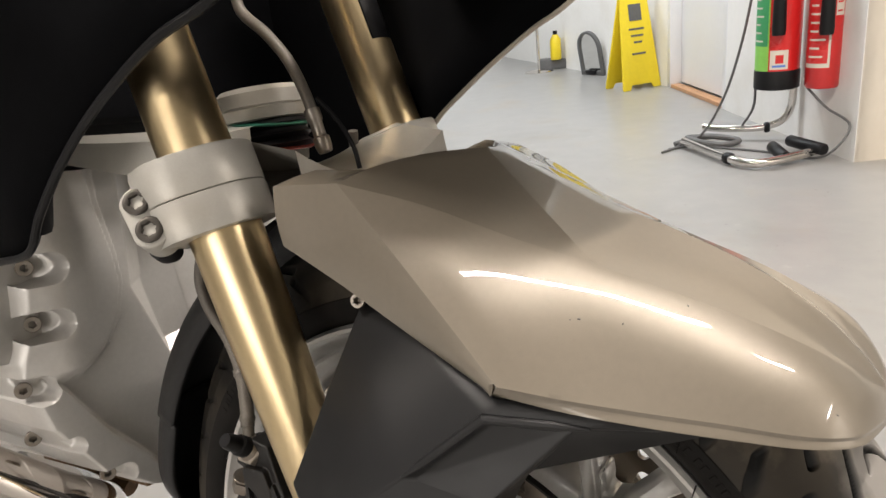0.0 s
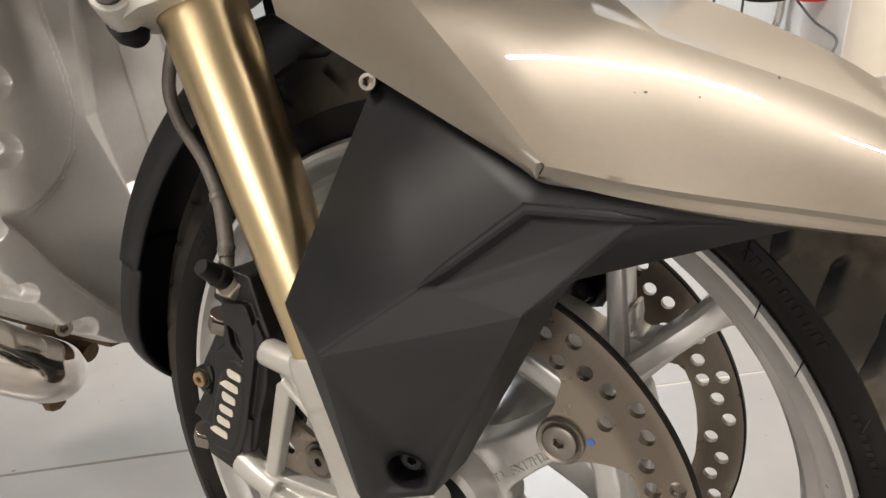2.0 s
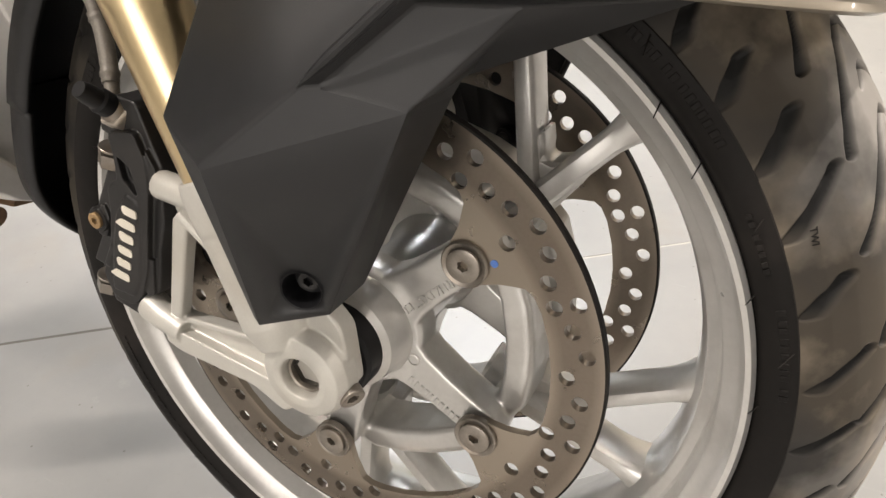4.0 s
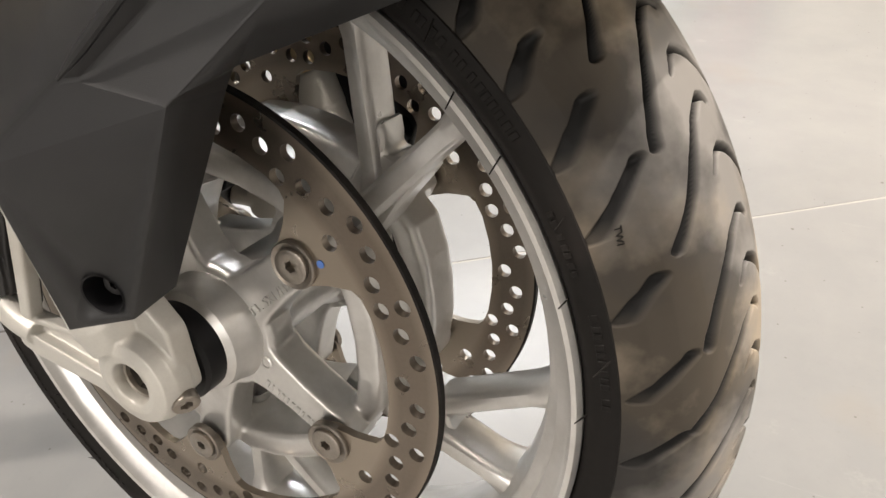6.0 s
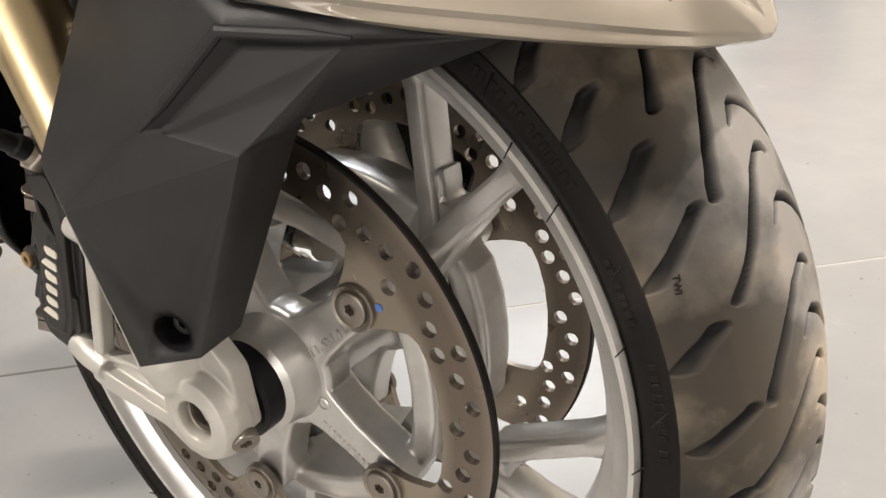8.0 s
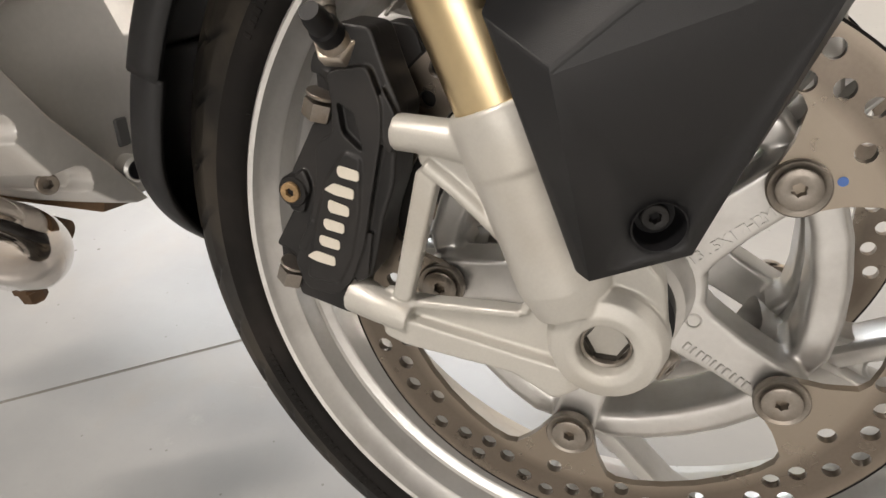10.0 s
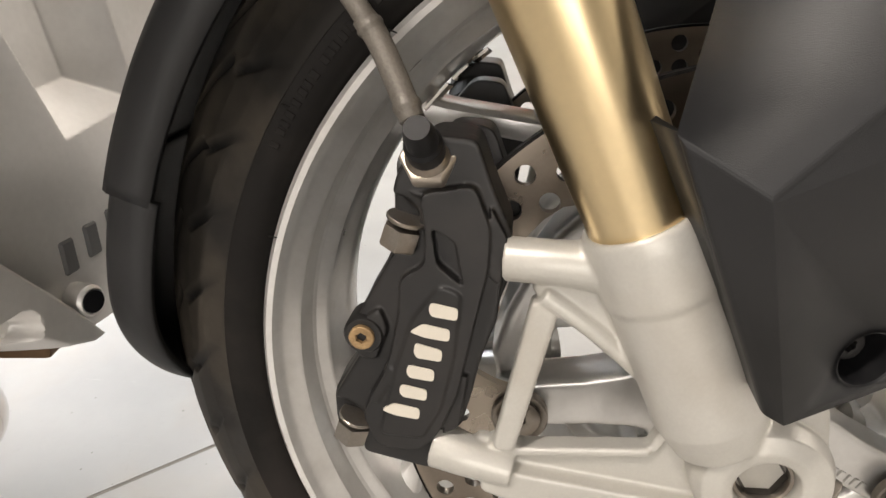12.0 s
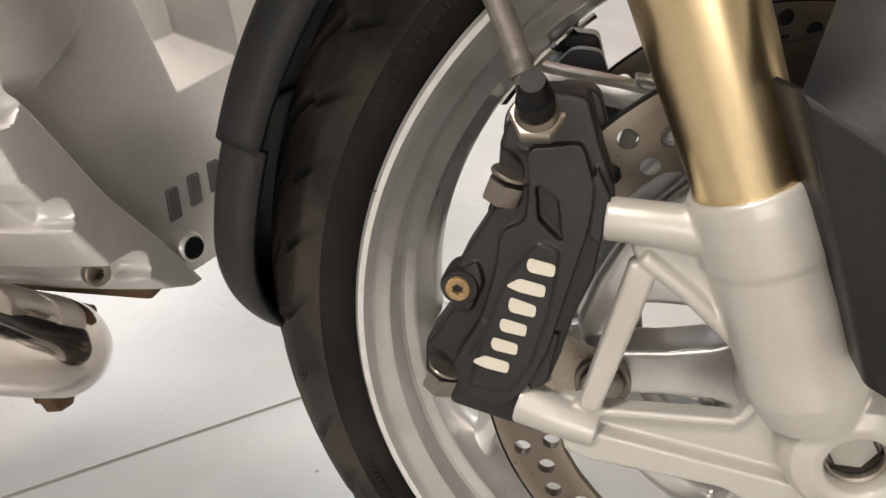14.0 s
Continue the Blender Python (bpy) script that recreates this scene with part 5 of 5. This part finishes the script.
for s in (-1, 1):
    bm, hole_c, hole_n = side_cover(s)
    bmesh.ops.recalc_face_normals(bm, faces=bm.faces)
    ref = max(bm.faces, key=lambda q: abs(q.calc_center_median().y))
    if ref.normal.y * s < 0:
        bmesh.ops.reverse_faces(bm, faces=bm.faces)
    es = [e for e in bm.edges if len(e.link_faces) == 2 and e.calc_face_angle(0) > radians(11)
          and not any((q.co - hole_c).length < 0.0105 for fc in e.link_faces for q in fc.verts)]
    bmesh.ops.bevel(bm, geom=es, offset=0.0014, segments=3, profile=0.5, affect="EDGES", clamp_overlap=True)
    cov = part("side_cover", bm, PLASTIC, BIKE, "charcoal plastic fork cover with a sunk wedge", smooth=8, fix=False)
    so = cov.modifiers.new("thickness", "SOLIDIFY")
    so.thickness, so.offset = 0.003, -1.0
    cup = lathe([(0.0, 0.0), (0.0080, 0.0005), (0.0094, 0.006), (0.0101, 0.0122), (0.0108, 0.0126)], 36)
    part("screw_recess", move(cup, along(hole_c - hole_n * 0.0122, hole_c)), BLACK, cov, "black round screw recess")
    rib = [(x, s * -y if s > 0 else y, z) for x, y, z in ((0.0225, -0.1374, 0.4658), (0.0385, -0.1346, 0.4802), (0.0540, -0.1318, 0.4942), (0.0680, -0.1293, 0.5068), (0.0700, -0.1288, 0.5076), (0.085, -0.1234, 0.5071), (0.101, -0.1176, 0.5066), (0.117, -0.1119, 0.5058))]
    part("edge_rib", tube(rib, lambda t: 0.0026 * min(1.0, 0.25 + 6 * t, 0.25 + 5 * (1 - t)), 10, 60), PLASTIC, cov, "raised edge of the sunk wedge")
    part("recess_screw", bolt_head(hole_c - hole_n * 0.0105, hole_n, 0.0056, 0.0022, 0.5), CALIPER, cov, "dark screw head in the recess")
    part("cover_screw", bolt_head((-0.0200, s * 0.1105, 0.5505), (0.3, s * 0.9, 0.2), 0.0043, 0.003, 0.55), BOLT, cov)


# ---- inner mudguard behind the wheel ----
def hugger(a0, a1, r, hw, tip):
    """A curved guard with a skirt on either side; its end may narrow to a tip."""
    lines = []
    for i in range(37):
        f = i / 36
        a = a0 + (a1 - a0) * f
        taper = 1.0 - tip * max(0.0, (f - 0.35) / 0.65) ** 2.2
        skirt = 0.024 * (1.0 - 0.75 * tip * f ** 3)
        half = []
        for j in range(9):
            u = j / 8
            half.append((r - 0.010 * max(0.0, u - 0.55) ** 1.5 / 0.3 - 0.012 * tip * f ** 3 * u, hw * taper * u))
        half += [(half[-1][0] - 0.0030, hw * taper + 0.0022), (half[-1][0] - skirt * 0.5, hw * taper + 0.0035), (half[-1][0] - skirt, hw * taper + 0.0040)]
        line = []
        for rr, yy in [(q, -w) for q, w in half[:0:-1]] + half:
            x, z = polar(rr, a)
            line.append(Vector((x, yy, z + 0.3)))
        lines.append(line)
    return sheet(lines)


for a0, a1, r, tip in ((118, 160.8, 0.3140, 0.0), (160.2, 187.0, 0.3105, 0.80)):
    h = part("inner_mudguard", hugger(a0, a1, r, 0.067, tip), PLASTIC, BIKE, "charcoal plastic inner mudguard behind the tyre", smooth=40)
    q = h.modifiers.new("thickness", "SOLIDIFY")
    q.thickness = 0.004


# ---- engine front ----
def left_of(y, z, line):
    """How far a place lies to the left of a falling line of (y, z) points."""
    k = 0
    while k < len(line) - 2 and z < line[k + 1][1]:
        k += 1
    (y0, z0), (y1, z1) = line[k], line[k + 1]
    slope = (y1 - y0) / (z1 - z0)
    return (y0 + slope * (z - z0) - y) / math.sqrt(1 + min(1.5, abs(slope)) ** 2)


def soft(d, w):
    t = max(0.0, min(1.0, 0.5 + d / (2 * w)))
    return t * t * (3 - 2 * t)


SHIELD = [(-0.062, 0.660), (-0.059, 0.577), (-0.050, 0.530), (-0.047, 0.503), (-0.054, 0.473), (-0.068, 0.451), (-0.100, 0.424)]
DIAG = [(-0.135, 0.462), (-0.102, 0.419), (-0.072, 0.370), (-0.033, 0.322), (-0.012, 0.292)]
EDGE = [(-0.124, 0.660), (-0.120, 0.550), (-0.126, 0.476), (-0.137, 0.436), (-0.124, 0.389), (-0.089, 0.334), (-0.050, 0.302), (-0.010, 0.286)]
POCKETS = [(-0.108, 0.529, 1.0), (-0.109, 0.480, 1.0), (-0.126, 0.4265, 0.9), (-0.112, 0.368, 0.75), (-0.072, 0.3245, 0.75)]


def engine_x(y, z):
    x = -0.354 + 0.16 * (y + 0.03)
    # domed shield with a double step, above the diagonal rib
    e = left_of(y, z, SHIELD)
    up = soft(z - 0.430, 0.008)
    s = (0.45 * soft(e + 0.007, 0.0014) + 0.55 * soft(e, 0.0016)) * up
    x += s * (0.014 - 1.6 * (y + 0.085) ** 2 * (1 if y > -0.085 else 2.5) - 0.25 * max(0.0, z - 0.53) ** 1.3)
    g = left_of(y, z, DIAG)
    x += (0.013 + 0.10 * max(0.0, min(0.03, g))) * soft(g, 0.0030) * (1 - s)
    # niche with a sloping sill and a chamfered side
    left = y - (-0.032 + max(0.0, 0.495 - z) * 0.39)
    n = min(left * (1.0 + 10 * max(0.0, 0.50 - z)), (z - 0.405 - 0.16 * (y + 0.0)) * 1.15, (0.066 - 0.18 * (z - 0.41) - y) * 1.2, 0.026)
    x -= max(0.0, n)
    # the case falls away past its edge
    x -= (0.035 + 0.16 * soft(0.440 - z, 0.012)) * soft(left_of(y, z, EDGE) - 0.006, 0.011) if z < 0.62 else 0.0
    return x


def engine_front():
    ys = np.linspace(-0.152, 0.13, 260)
    zs = np.linspace(0.284, 0.604, 290)
    lines = []
    for z in zs:
        line = []
        for y in ys:
            low = 0.296 + 0.04 * max(0.0, y)
            zz = low + (z - 0.284) * (0.660 - low) / 0.376
            x = engine_x(y, zz)
            for py, pz, k in POCKETS:
                u, w = y - py, zz - pz
                if abs(u) < 0.03 and abs(w) < 0.03:
                    rr = math.hypot(max(u - 0.006 * k, -0.0 if u > 0 else max(-u - 0.010, 0.0)), w) if u > 0 else math.hypot(max(-u - 0.010, 0.0), w)
                    x -= 0.030 * k * soft(0.0125 * k - rr, 0.0012) * soft(0.020 - u, 0.020)
            line.append(Vector((x, y, zz)))
        lines.append(line)
    return sheet(lines)


engine = new("engine")
engine.parent = BIKE
engine["label"] = "silver cast engine front with bolt pockets"
eb = part("engine_case", engine_front(), CAST, engine, smooth=40)
part("engine_block", box(0.30, 0.18, 0.27, pose(-0.535, 0.04, 0.46), 0.01), CAST, engine)
# black block that fills in the shade above the engine
part("engine_shade_block", box(0.26, 0.34, 0.13, pose(-0.535, 0.0, 0.668), 0.02), BLACK, engine, "black block in place of the shade above the engine")
part("engine_side", box(0.20, 0.05, 0.15, pose(-0.475, -0.138, 0.525, 0, 0, 8), 0.012), CAST, engine)
for py, pz, k in POCKETS:
    part("case_bolt", bolt_head((engine_x(py, pz) - 0.022 * k, py - 0.003, pz), (0.9, -0.4, 0.1), 0.0070, 0.0035, 0.5), BOLT, engine)
part("case_boss", rod((-0.352, -0.018, 0.3185), (-0.338, -0.022, 0.3185), [(0.0095, 0), (0.0095, 0.012), (0.0078, 0.0138), (0.0070, 0.0138), (0.0068, 0.004)], 24), CAST, engine)
# black plug paints the shade inside the open screw hole
part("boss_hole_shade", rod((-0.345, -0.0195, 0.3185), (-0.3378, -0.0221, 0.3185), [(0.0066, 0), (0.0066, 0.0078)], 24), BLACK, engine, "open screw hole with its shade as a black plug")
for i, yb in enumerate((-0.015, 0.004, 0.023)):
    part("cast_mark", box(0.004, 0.011, 0.020, pose(engine_x(yb, 0.345) - 0.0005, yb, 0.343 + 0.003 * i, 0, 0, -5), 0.0012, 1), GREYTRIM, engine, "dark sunken cast mark")

# exhaust pipe, chromed and heat stained
pipe = new("exhaust_pipe")
pipe.parent = BIKE
pipe["label"] = "chromed exhaust header pipe under the engine"
part("pipe", tube([(-0.50, -0.230, 0.430), (-0.455, -0.180, 0.370), (-0.425, -0.140, 0.330), (-0.405, -0.105, 0.297), (-0.400, -0.078, 0.276), (-0.425, -0.058, 0.258), (-0.48, -0.045, 0.248), (-0.58, -0.035, 0.244), (-0.70, -0.03, 0.24)], 0.0285, 40, 100), CHROME, pipe)
part("bracket", box(0.12, 0.050, 0.012, pose(-0.425, -0.035, 0.300, -14, 10, 20), 0.003), RUST, pipe, "rust-brown pipe bracket")
part("stay", tube([(-0.50, -0.03, 0.268), (-0.46, -0.02, 0.262), (-0.43, -0.015, 0.256)], 0.010, 14, 12), RUST, pipe, "rusty steel stay")
part("stay_bolt", rod((-0.425, -0.064, 0.240), (-0.422, -0.062, 0.221), [(0.012, 0), (0.012, 0.008), (0.010, 0.009), (0.009, 0.017), (0.006, 0.019)], 6), RUST, pipe)


# ---- fairing round the forks ----
def fairing(name, edge, y_edge, up, material, s):
    """A panel that hangs from above and ends in the curved edge (x, z)."""
    line = smooth_line([(x, s * y_edge, z) for x, z in edge], 40)
    lines = []
    for j in range(9):
        t = j / 8
        lines.append([p + Vector((up[0] * t, s * (up[1] * math.sin(t * 1.57)), up[2] * t)) for p in line])
    return sheet(lines)


R_EDGE = [(-0.040, 0.730), (-0.072, 0.711), (-0.120, 0.694), (-0.180, 0.660), (-0.226, 0.625), (-0.262, 0.589), (-0.285, 0.560), (-0.330, 0.548)]
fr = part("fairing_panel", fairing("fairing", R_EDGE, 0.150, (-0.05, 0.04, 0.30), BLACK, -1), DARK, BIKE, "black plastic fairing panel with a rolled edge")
fr.modifiers.new("t", "SOLIDIFY").thickness = 0.005
part("edge_roll", tube([(x, -0.1505, z) for x, z in R_EDGE], 0.0030, 10, 50), BLACK, fr, "rolled black panel edge")
L_EDGE = [(0.060, 0.770), (0.005, 0.725), (-0.026, 0.707), (-0.068, 0.678), (-0.108, 0.646), (-0.135, 0.622), (-0.20, 0.590), (-0.30, 0.56)]
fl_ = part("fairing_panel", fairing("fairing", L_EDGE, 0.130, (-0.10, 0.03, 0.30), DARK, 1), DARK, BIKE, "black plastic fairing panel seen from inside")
fl_.modifiers.new("t", "SOLIDIFY").thickness = 0.005
part("edge_roll", tube([(x, 0.1305, z) for x, z in L_EDGE], 0.0030, 10, 50), PALE, fl_, "pale painted panel edge")
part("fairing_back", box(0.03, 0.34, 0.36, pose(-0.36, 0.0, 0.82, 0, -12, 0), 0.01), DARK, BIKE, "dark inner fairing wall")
# unseen plate, its outline set to shade and darken the mudguard's top
shade_plate = [(-0.11, -0.183), (-0.075, -0.18), (0.0, -0.165), (0.060, -0.135), (0.115, -0.090), (0.145, -0.04), (0.150, 0.0), (0.145, 0.04), (0.115, 0.090), (0.060, 0.135), (0.0, 0.165), (-0.075, 0.18), (-0.11, 0.183)]
part("fairing_shade_plate", move(slab(rounded(shade_plate, 0.02, 3), 0.0, 0.02, (), 0.005, 2), Matrix.Translation((0, 0, 0.752)) @ Matrix.Rotation(radians(-1.5), 4, "Y") @ Matrix.Rotation(radians(90), 4, "X")), DARK, BIKE, "unseen dark plate under the fairing, added to shade the mudguard")
part("lower_trim", box(0.16, 0.03, 0.10, pose(-0.370, -0.140, 0.630, 0, 12, 6), 0.008), BLACK, BIKE, "black plastic trim below the fairing")
part("pale_panel", box(0.10, 0.012, 0.10, pose(-0.30, -0.212, 0.775, 0, -38, 0), 0.004), PALE, BIKE, "pale painted fairing panel")
# steering hose and cable in front of the far tube
cab = part("hose", tube([(-0.195, -0.020, 0.745), (-0.190, -0.020, 0.724), (-0.166, -0.020, 0.706), (-0.146, -0.020, 0.686), (-0.132, -0.020, 0.662), (-0.124, -0.020, 0.642)], 0.0042, 12, 40), HOSE, BIKE, "grey brake hose between the fork tubes")
part("ferrule", rod((-0.128, -0.020, 0.652), (-0.117, -0.020, 0.622), [(0.0058, 0), (0.0058, 0.008), (0.0046, 0.010), (0.0046, 0.020), (0.0062, 0.021), (0.0062, 0.027), (0.005, 0.032)], 16), BOLT, cab, "steel hose ferrule")
part("sensor_wire", tube([(-0.126, -0.016, 0.660), (-0.112, -0.012, 0.645), (-0.100, -0.010, 0.626), (-0.095, -0.010, 0.610)], 0.0018, 8, 20), BLACK, cab, "thin black wire")
axis_t = (fork_at(0.80, 0.108) - fork_at(0.70, 0.108)).normalized()
fore = (Vector((1, 0, 0)) - axis_t * axis_t.x).normalized()
side_t = axis_t.cross(fore)
plate = sheet([[fork_at(0.6985 + 0.10 * k / 4, 0.108) + (fore * math.cos(radians(q)) + side_t * math.sin(radians(q))) * 0.0240 for q in range(-35, 26, 5)] for k in range(5)])
part("label_plate", plate, BLACK, BIKE, "black warning label on the fork tube").modifiers.new("t", "SOLIDIFY").thickness = 0.0004


# ---- things along the wall ----
def W(d, off=0.0, z=0.0):
    """A place d metres along the wall from its corner and off metres out into the room."""
    return Vector((W0[0] + wdx * d - nx * off, W0[1] + wdy * d - ny * off, z))


def extinguisher(r, h, base, label, second):
    ex = thing("fire_extinguisher", label, "fire extinguisher", group="fire extinguishers")
    pr = [(0.0, 0.0), (r * 0.9, 0.0), (r, 0.01), (r, h * 0.86), (r * 0.86, h * 0.93), (r * 0.5, h * 0.985), (r * 0.3, h), (0.0, h)]
    up = Matrix.Rotation(radians(90), 4, "X")
    part("cylinder", move(lathe(pr, 40), up), RED, ex)
    if base:
        part("base_skirt", move(lathe([(r * 0.9, -0.012), (r * 1.03, -0.008), (r * 1.03, 0.055), (r, 0.06)], 40), up), BLACK, ex, "black plastic base skirt")
    part("valve", box(0.05, 0.05, 0.06, pose(0, 0, h + 0.02), 0.006), BLACK, ex)
    part("lever", box(0.13, 0.024, 0.012, pose(0.03, 0, h + 0.055, 0, -12, 0), 0.003), BLACK, ex)

    def patch(z0, z1, a0, a1, mat, name="label", k=1.004):
        bm = lathe([(r * k, z0), (r * k, z1)], 14, -a1, -a0)
        part(name, move(bm, up), mat, ex, smooth=60)
    if second:
        patch(0.075, 0.36, 210, 302, WHITE)
        patch(0.090, 0.35, 212, 294, RED, k=1.008)
        for i in range(8):
            patch(0.11 + 0.029 * i, 0.117 + 0.029 * i, 226, 226 + (52, 40, 58, 34, 60, 48, 30, 55)[i], WHITE, "print_line", 1.012)
        patch(0.250, 0.40, 312, 345, WHITE)
        for i in range(4):
            patch(0.262 + 0.03 * i, 0.268 + 0.03 * i, 316, 338, RED, "print_line", 1.008)
    else:
        patch(0.060, 0.42, 188, 262, LIME)
        patch(0.150, 0.36, 190, 258, GREEN, k=1.008)
        patch(0.066, 0.135, 266, 312, WHITE)
        patch(0.088, 0.118, 280, 300, RED, "print_mark", 1.008)
        patch(0.074, 0.082, 272, 306, BLUE, "print_mark", 1.008)
        for i in range(6):
            patch(0.165 + 0.029 * i, 0.171 + 0.029 * i, 208, 244 - 6 * (i % 3), WHITE, "print_line", 1.012)
        patch(0.30, 0.42, 270, 290, WHITE)
    part("horn", rod((r * 0.3, -r * 1.12, 0.19), (r * 0.3, -r * 1.15, 0.46), [(0.022, 0), (0.024, 0.02), (0.020, 0.2), (0.012, 0.27)], 20), BLACK, ex, "black discharge horn")
    return ex


ex = extinguisher(0.078, 0.52, True, "red fire extinguisher with green label and black base", False)
ex.matrix_world = Matrix.Translation((-0.163, 2.62, 0.250)) @ Matrix.Rotation(radians(-8), 4, "Z")
ex2 = extinguisher(0.058, 0.46, False, "red fire extinguisher with a pale printed label", True)
ex2.matrix_world = Matrix.Translation((-0.006, 2.58, 0.245)) @ Matrix.Rotation(radians(-8), 4, "Z")

# tubular stand with rubber grips on the floor below
stand = thing("paddock_stand", "chrome tubular stand with black rubber grips on the floor", "stand")
part("floor_tube", tube([(-0.50, 2.60, 0.03), (-0.42, 2.52, 0.025), (-0.28, 2.36, 0.025), (-0.17, 2.30, 0.025), (-0.06, 2.40, 0.03), (0.02, 2.50, 0.035)], 0.016, 16, 50), CHROME, stand)
part("upright", tube([(-0.46, 2.78, 0.05), (-0.33, 2.76, 0.05), (-0.20, 2.78, 0.06), (-0.13, 2.78, 0.12), (-0.12, 2.78, 0.30), (-0.12, 2.78, 0.62)], 0.015, 16, 50), CHROME, stand)
part("upright", tube([(0.07, 2.62, 0.62), (0.10, 2.60, 0.48), (0.08, 2.60, 0.40), (0.02, 2.60, 0.41), (-0.02, 2.62, 0.62)], 0.012, 14, 40), CHROME, stand)
for a, b in (((-0.15, 2.50, 0.04), (-0.09, 2.38, 0.03)), ((-0.10, 2.56, 0.05), (0.03, 2.44, 0.045)), ((-0.29, 2.375, 0.025), (-0.265, 2.35, 0.025)), ((-0.20, 2.775, 0.055), (-0.22, 2.77, 0.053))):
    part("rubber_grip", rod(a, b, [(0.019, 0), (0.022, 0.006), (0.022, (Vector(b) - Vector(a)).length - 0.006), (0.018, (Vector(b) - Vector(a)).length)], 18), BLACK, stand)

cable = thing("cable", "grey trailing electric cables on the floor", "cable")
part("cord", tube([(-0.26, 2.66, 0.62), (-0.30, 2.66, 0.40), (-0.36, 2.68, 0.20), (-0.44, 2.68, 0.05), (-0.52, 2.60, 0.01), (-0.56, 2.50, 0.006)], 0.005, 8, 50), GREYTRIM, cable)
part("cord", tube([(-0.05, 2.56, 0.245), (0.02, 2.52, 0.18), (0.10, 2.46, 0.13), (0.06, 2.42, 0.05), (-0.02, 2.46, 0.008), (-0.20, 2.56, 0.006), (-0.45, 2.62, 0.006), (-0.55, 2.56, 0.006)], 0.0045, 8, 70), GREYTRIM, cable)
part("cord", tube([(-0.24, 2.72, 0.40), (-0.25, 2.72, 0.25), (-0.26, 2.74, 0.14), (-0.31, 2.76, 0.05)], 0.005, 8, 30), GREYTRIM, cable)
part("plug_coil", tube([(-0.54, 2.62, 0.012), (-0.44, 2.70, 0.03), (-0.30, 2.68, 0.02), (-0.36, 2.62, 0.014), (-0.50, 2.66, 0.03), (-0.42, 2.74, 0.02)], 0.012, 10, 60), GREYTRIM, cable)

# folding wet-floor sign
sign = thing("floor_sign", "yellow folding wet floor warning sign", "sign", pose(-1.22, 4.22, 0, 0, 0, 52))
for sgn in (-1, 1):
    m = pose(0, sgn * 0.10, 0.0, sgn * 9.5, 0, 0)
    pl = slab(rounded([(-0.14, 0.0), (-0.085, 0.0), (-0.075, 0.03), (0.075, 0.03), (0.085, 0.0), (0.14, 0.0), (0.095, 0.60), (-0.095, 0.60)], 0.012, 3), -0.006, 0.006, (), 0.002, 2)
    part("sign_leaf", move(pl, m), YELLOW, sign)
    for i, (w, h, zz) in enumerate(((0.09, 0.10, 0.47), (0.11, 0.012, 0.37), (0.09, 0.012, 0.33), (0.06, 0.012, 0.29), (0.10, 0.012, 0.22))):
        part("printed_bar", move(box(w, 0.002, h, pose(0, sgn * 0.0072, zz)), m), GREYTRIM, sign, smooth=0)

# arched mirror leaning on the wall
mir = thing("mirror", "small arched mirror in a dark frame leaning on the wall", "mirror", pose(-1.72, 4.86, 0.0, 10, 0, -28))
arch = [(-0.12, 0.0), (0.12, 0.0), (0.12, 0.20)] + [(0.12 * math.cos(a), 0.20 + 0.13 * math.sin(a)) for a in np.linspace(0.2, math.pi - 0.2, 12)] + [(-0.12, 0.20)]
inner_a = [(x * 0.80, 0.035 + z * 0.84) for x, z in arch]
part("mirror_frame", slab(arch, -0.015, 0.015, [inner_a], 0.004, 2), GREYTRIM, mir)
part("mirror_glass", slab(inner_a, -0.002, 0.004), MIRROR, mir, smooth=0)
part("mirror_clip", box(0.10, 0.03, 0.03, pose(0, -0.02, 0.03), 0.008), BLACK, mir)

# small round-footed stand and a yellow bottle far off
fs = thing("display_stand", "small chrome display stand with a round foot", "stand", pose(-2.30, 5.15, 0))
part("foot", move(lathe([(0.0, 0.02), (0.10, 0.012), (0.12, 0.004), (0.12, 0.0)], 32), Matrix.Rotation(radians(90), 4, "X")), CHROME, fs)
part("pole", rod((0, 0, 0.01), (0, 0, 0.6), [(0.012, 0), (0.012, 0.59)], 16), CHROME, fs)
bt = thing("bottle", "yellow plastic bottle with a black cap", "bottle", pose(-2.20, 5.28, 0.08))
part("bottle_body", move(lathe([(0.0, 0.0), (0.04, 0.0), (0.045, 0.01), (0.045, 0.16), (0.02, 0.20), (0.0, 0.20)], 24), Matrix.Rotation(radians(90), 4, "X")), YELLOW, bt)
part("bottle_cap", rod((0, 0, 0.20), (0, 0, 0.23), [(0.018, 0), (0.018, 0.03)], 16), BLACK, bt)
bx2 = thing("storage_box", "grey plastic box below the bottle", "box", pose(-2.26, 5.36, 0, 0, 0, 20))
part("box_body", box(0.26, 0.18, 0.078, pose(0, 0, 0.040), 0.008), GREYTRIM, bx2)

# stone chips in the mudguard's paint
for cx, cy, cz, cr in ((0.103, -0.0920, 0.5527, 0.0006), (0.0670, -0.1159, 0.5433, 0.0005), (0.099, -0.0940, 0.5524, 0.0004), (0.149, -0.0677, 0.5591, 0.0005), (0.123, -0.0858, 0.5515, 0.0004), (0.216, -0.0700, 0.5184, 0.0004)):
    chip = bmesh.new()
    bmesh.ops.create_icosphere(chip, subdivisions=1, radius=cr)
    part("paint_chip", move(chip, Matrix.Translation((cx, cy, cz)) @ Matrix.Rotation(cx * 90, 4, "Y") @ Matrix.Diagonal((1.6, 0.5, 0.8, 1))), GREYTRIM, guard, "dark stone chip")
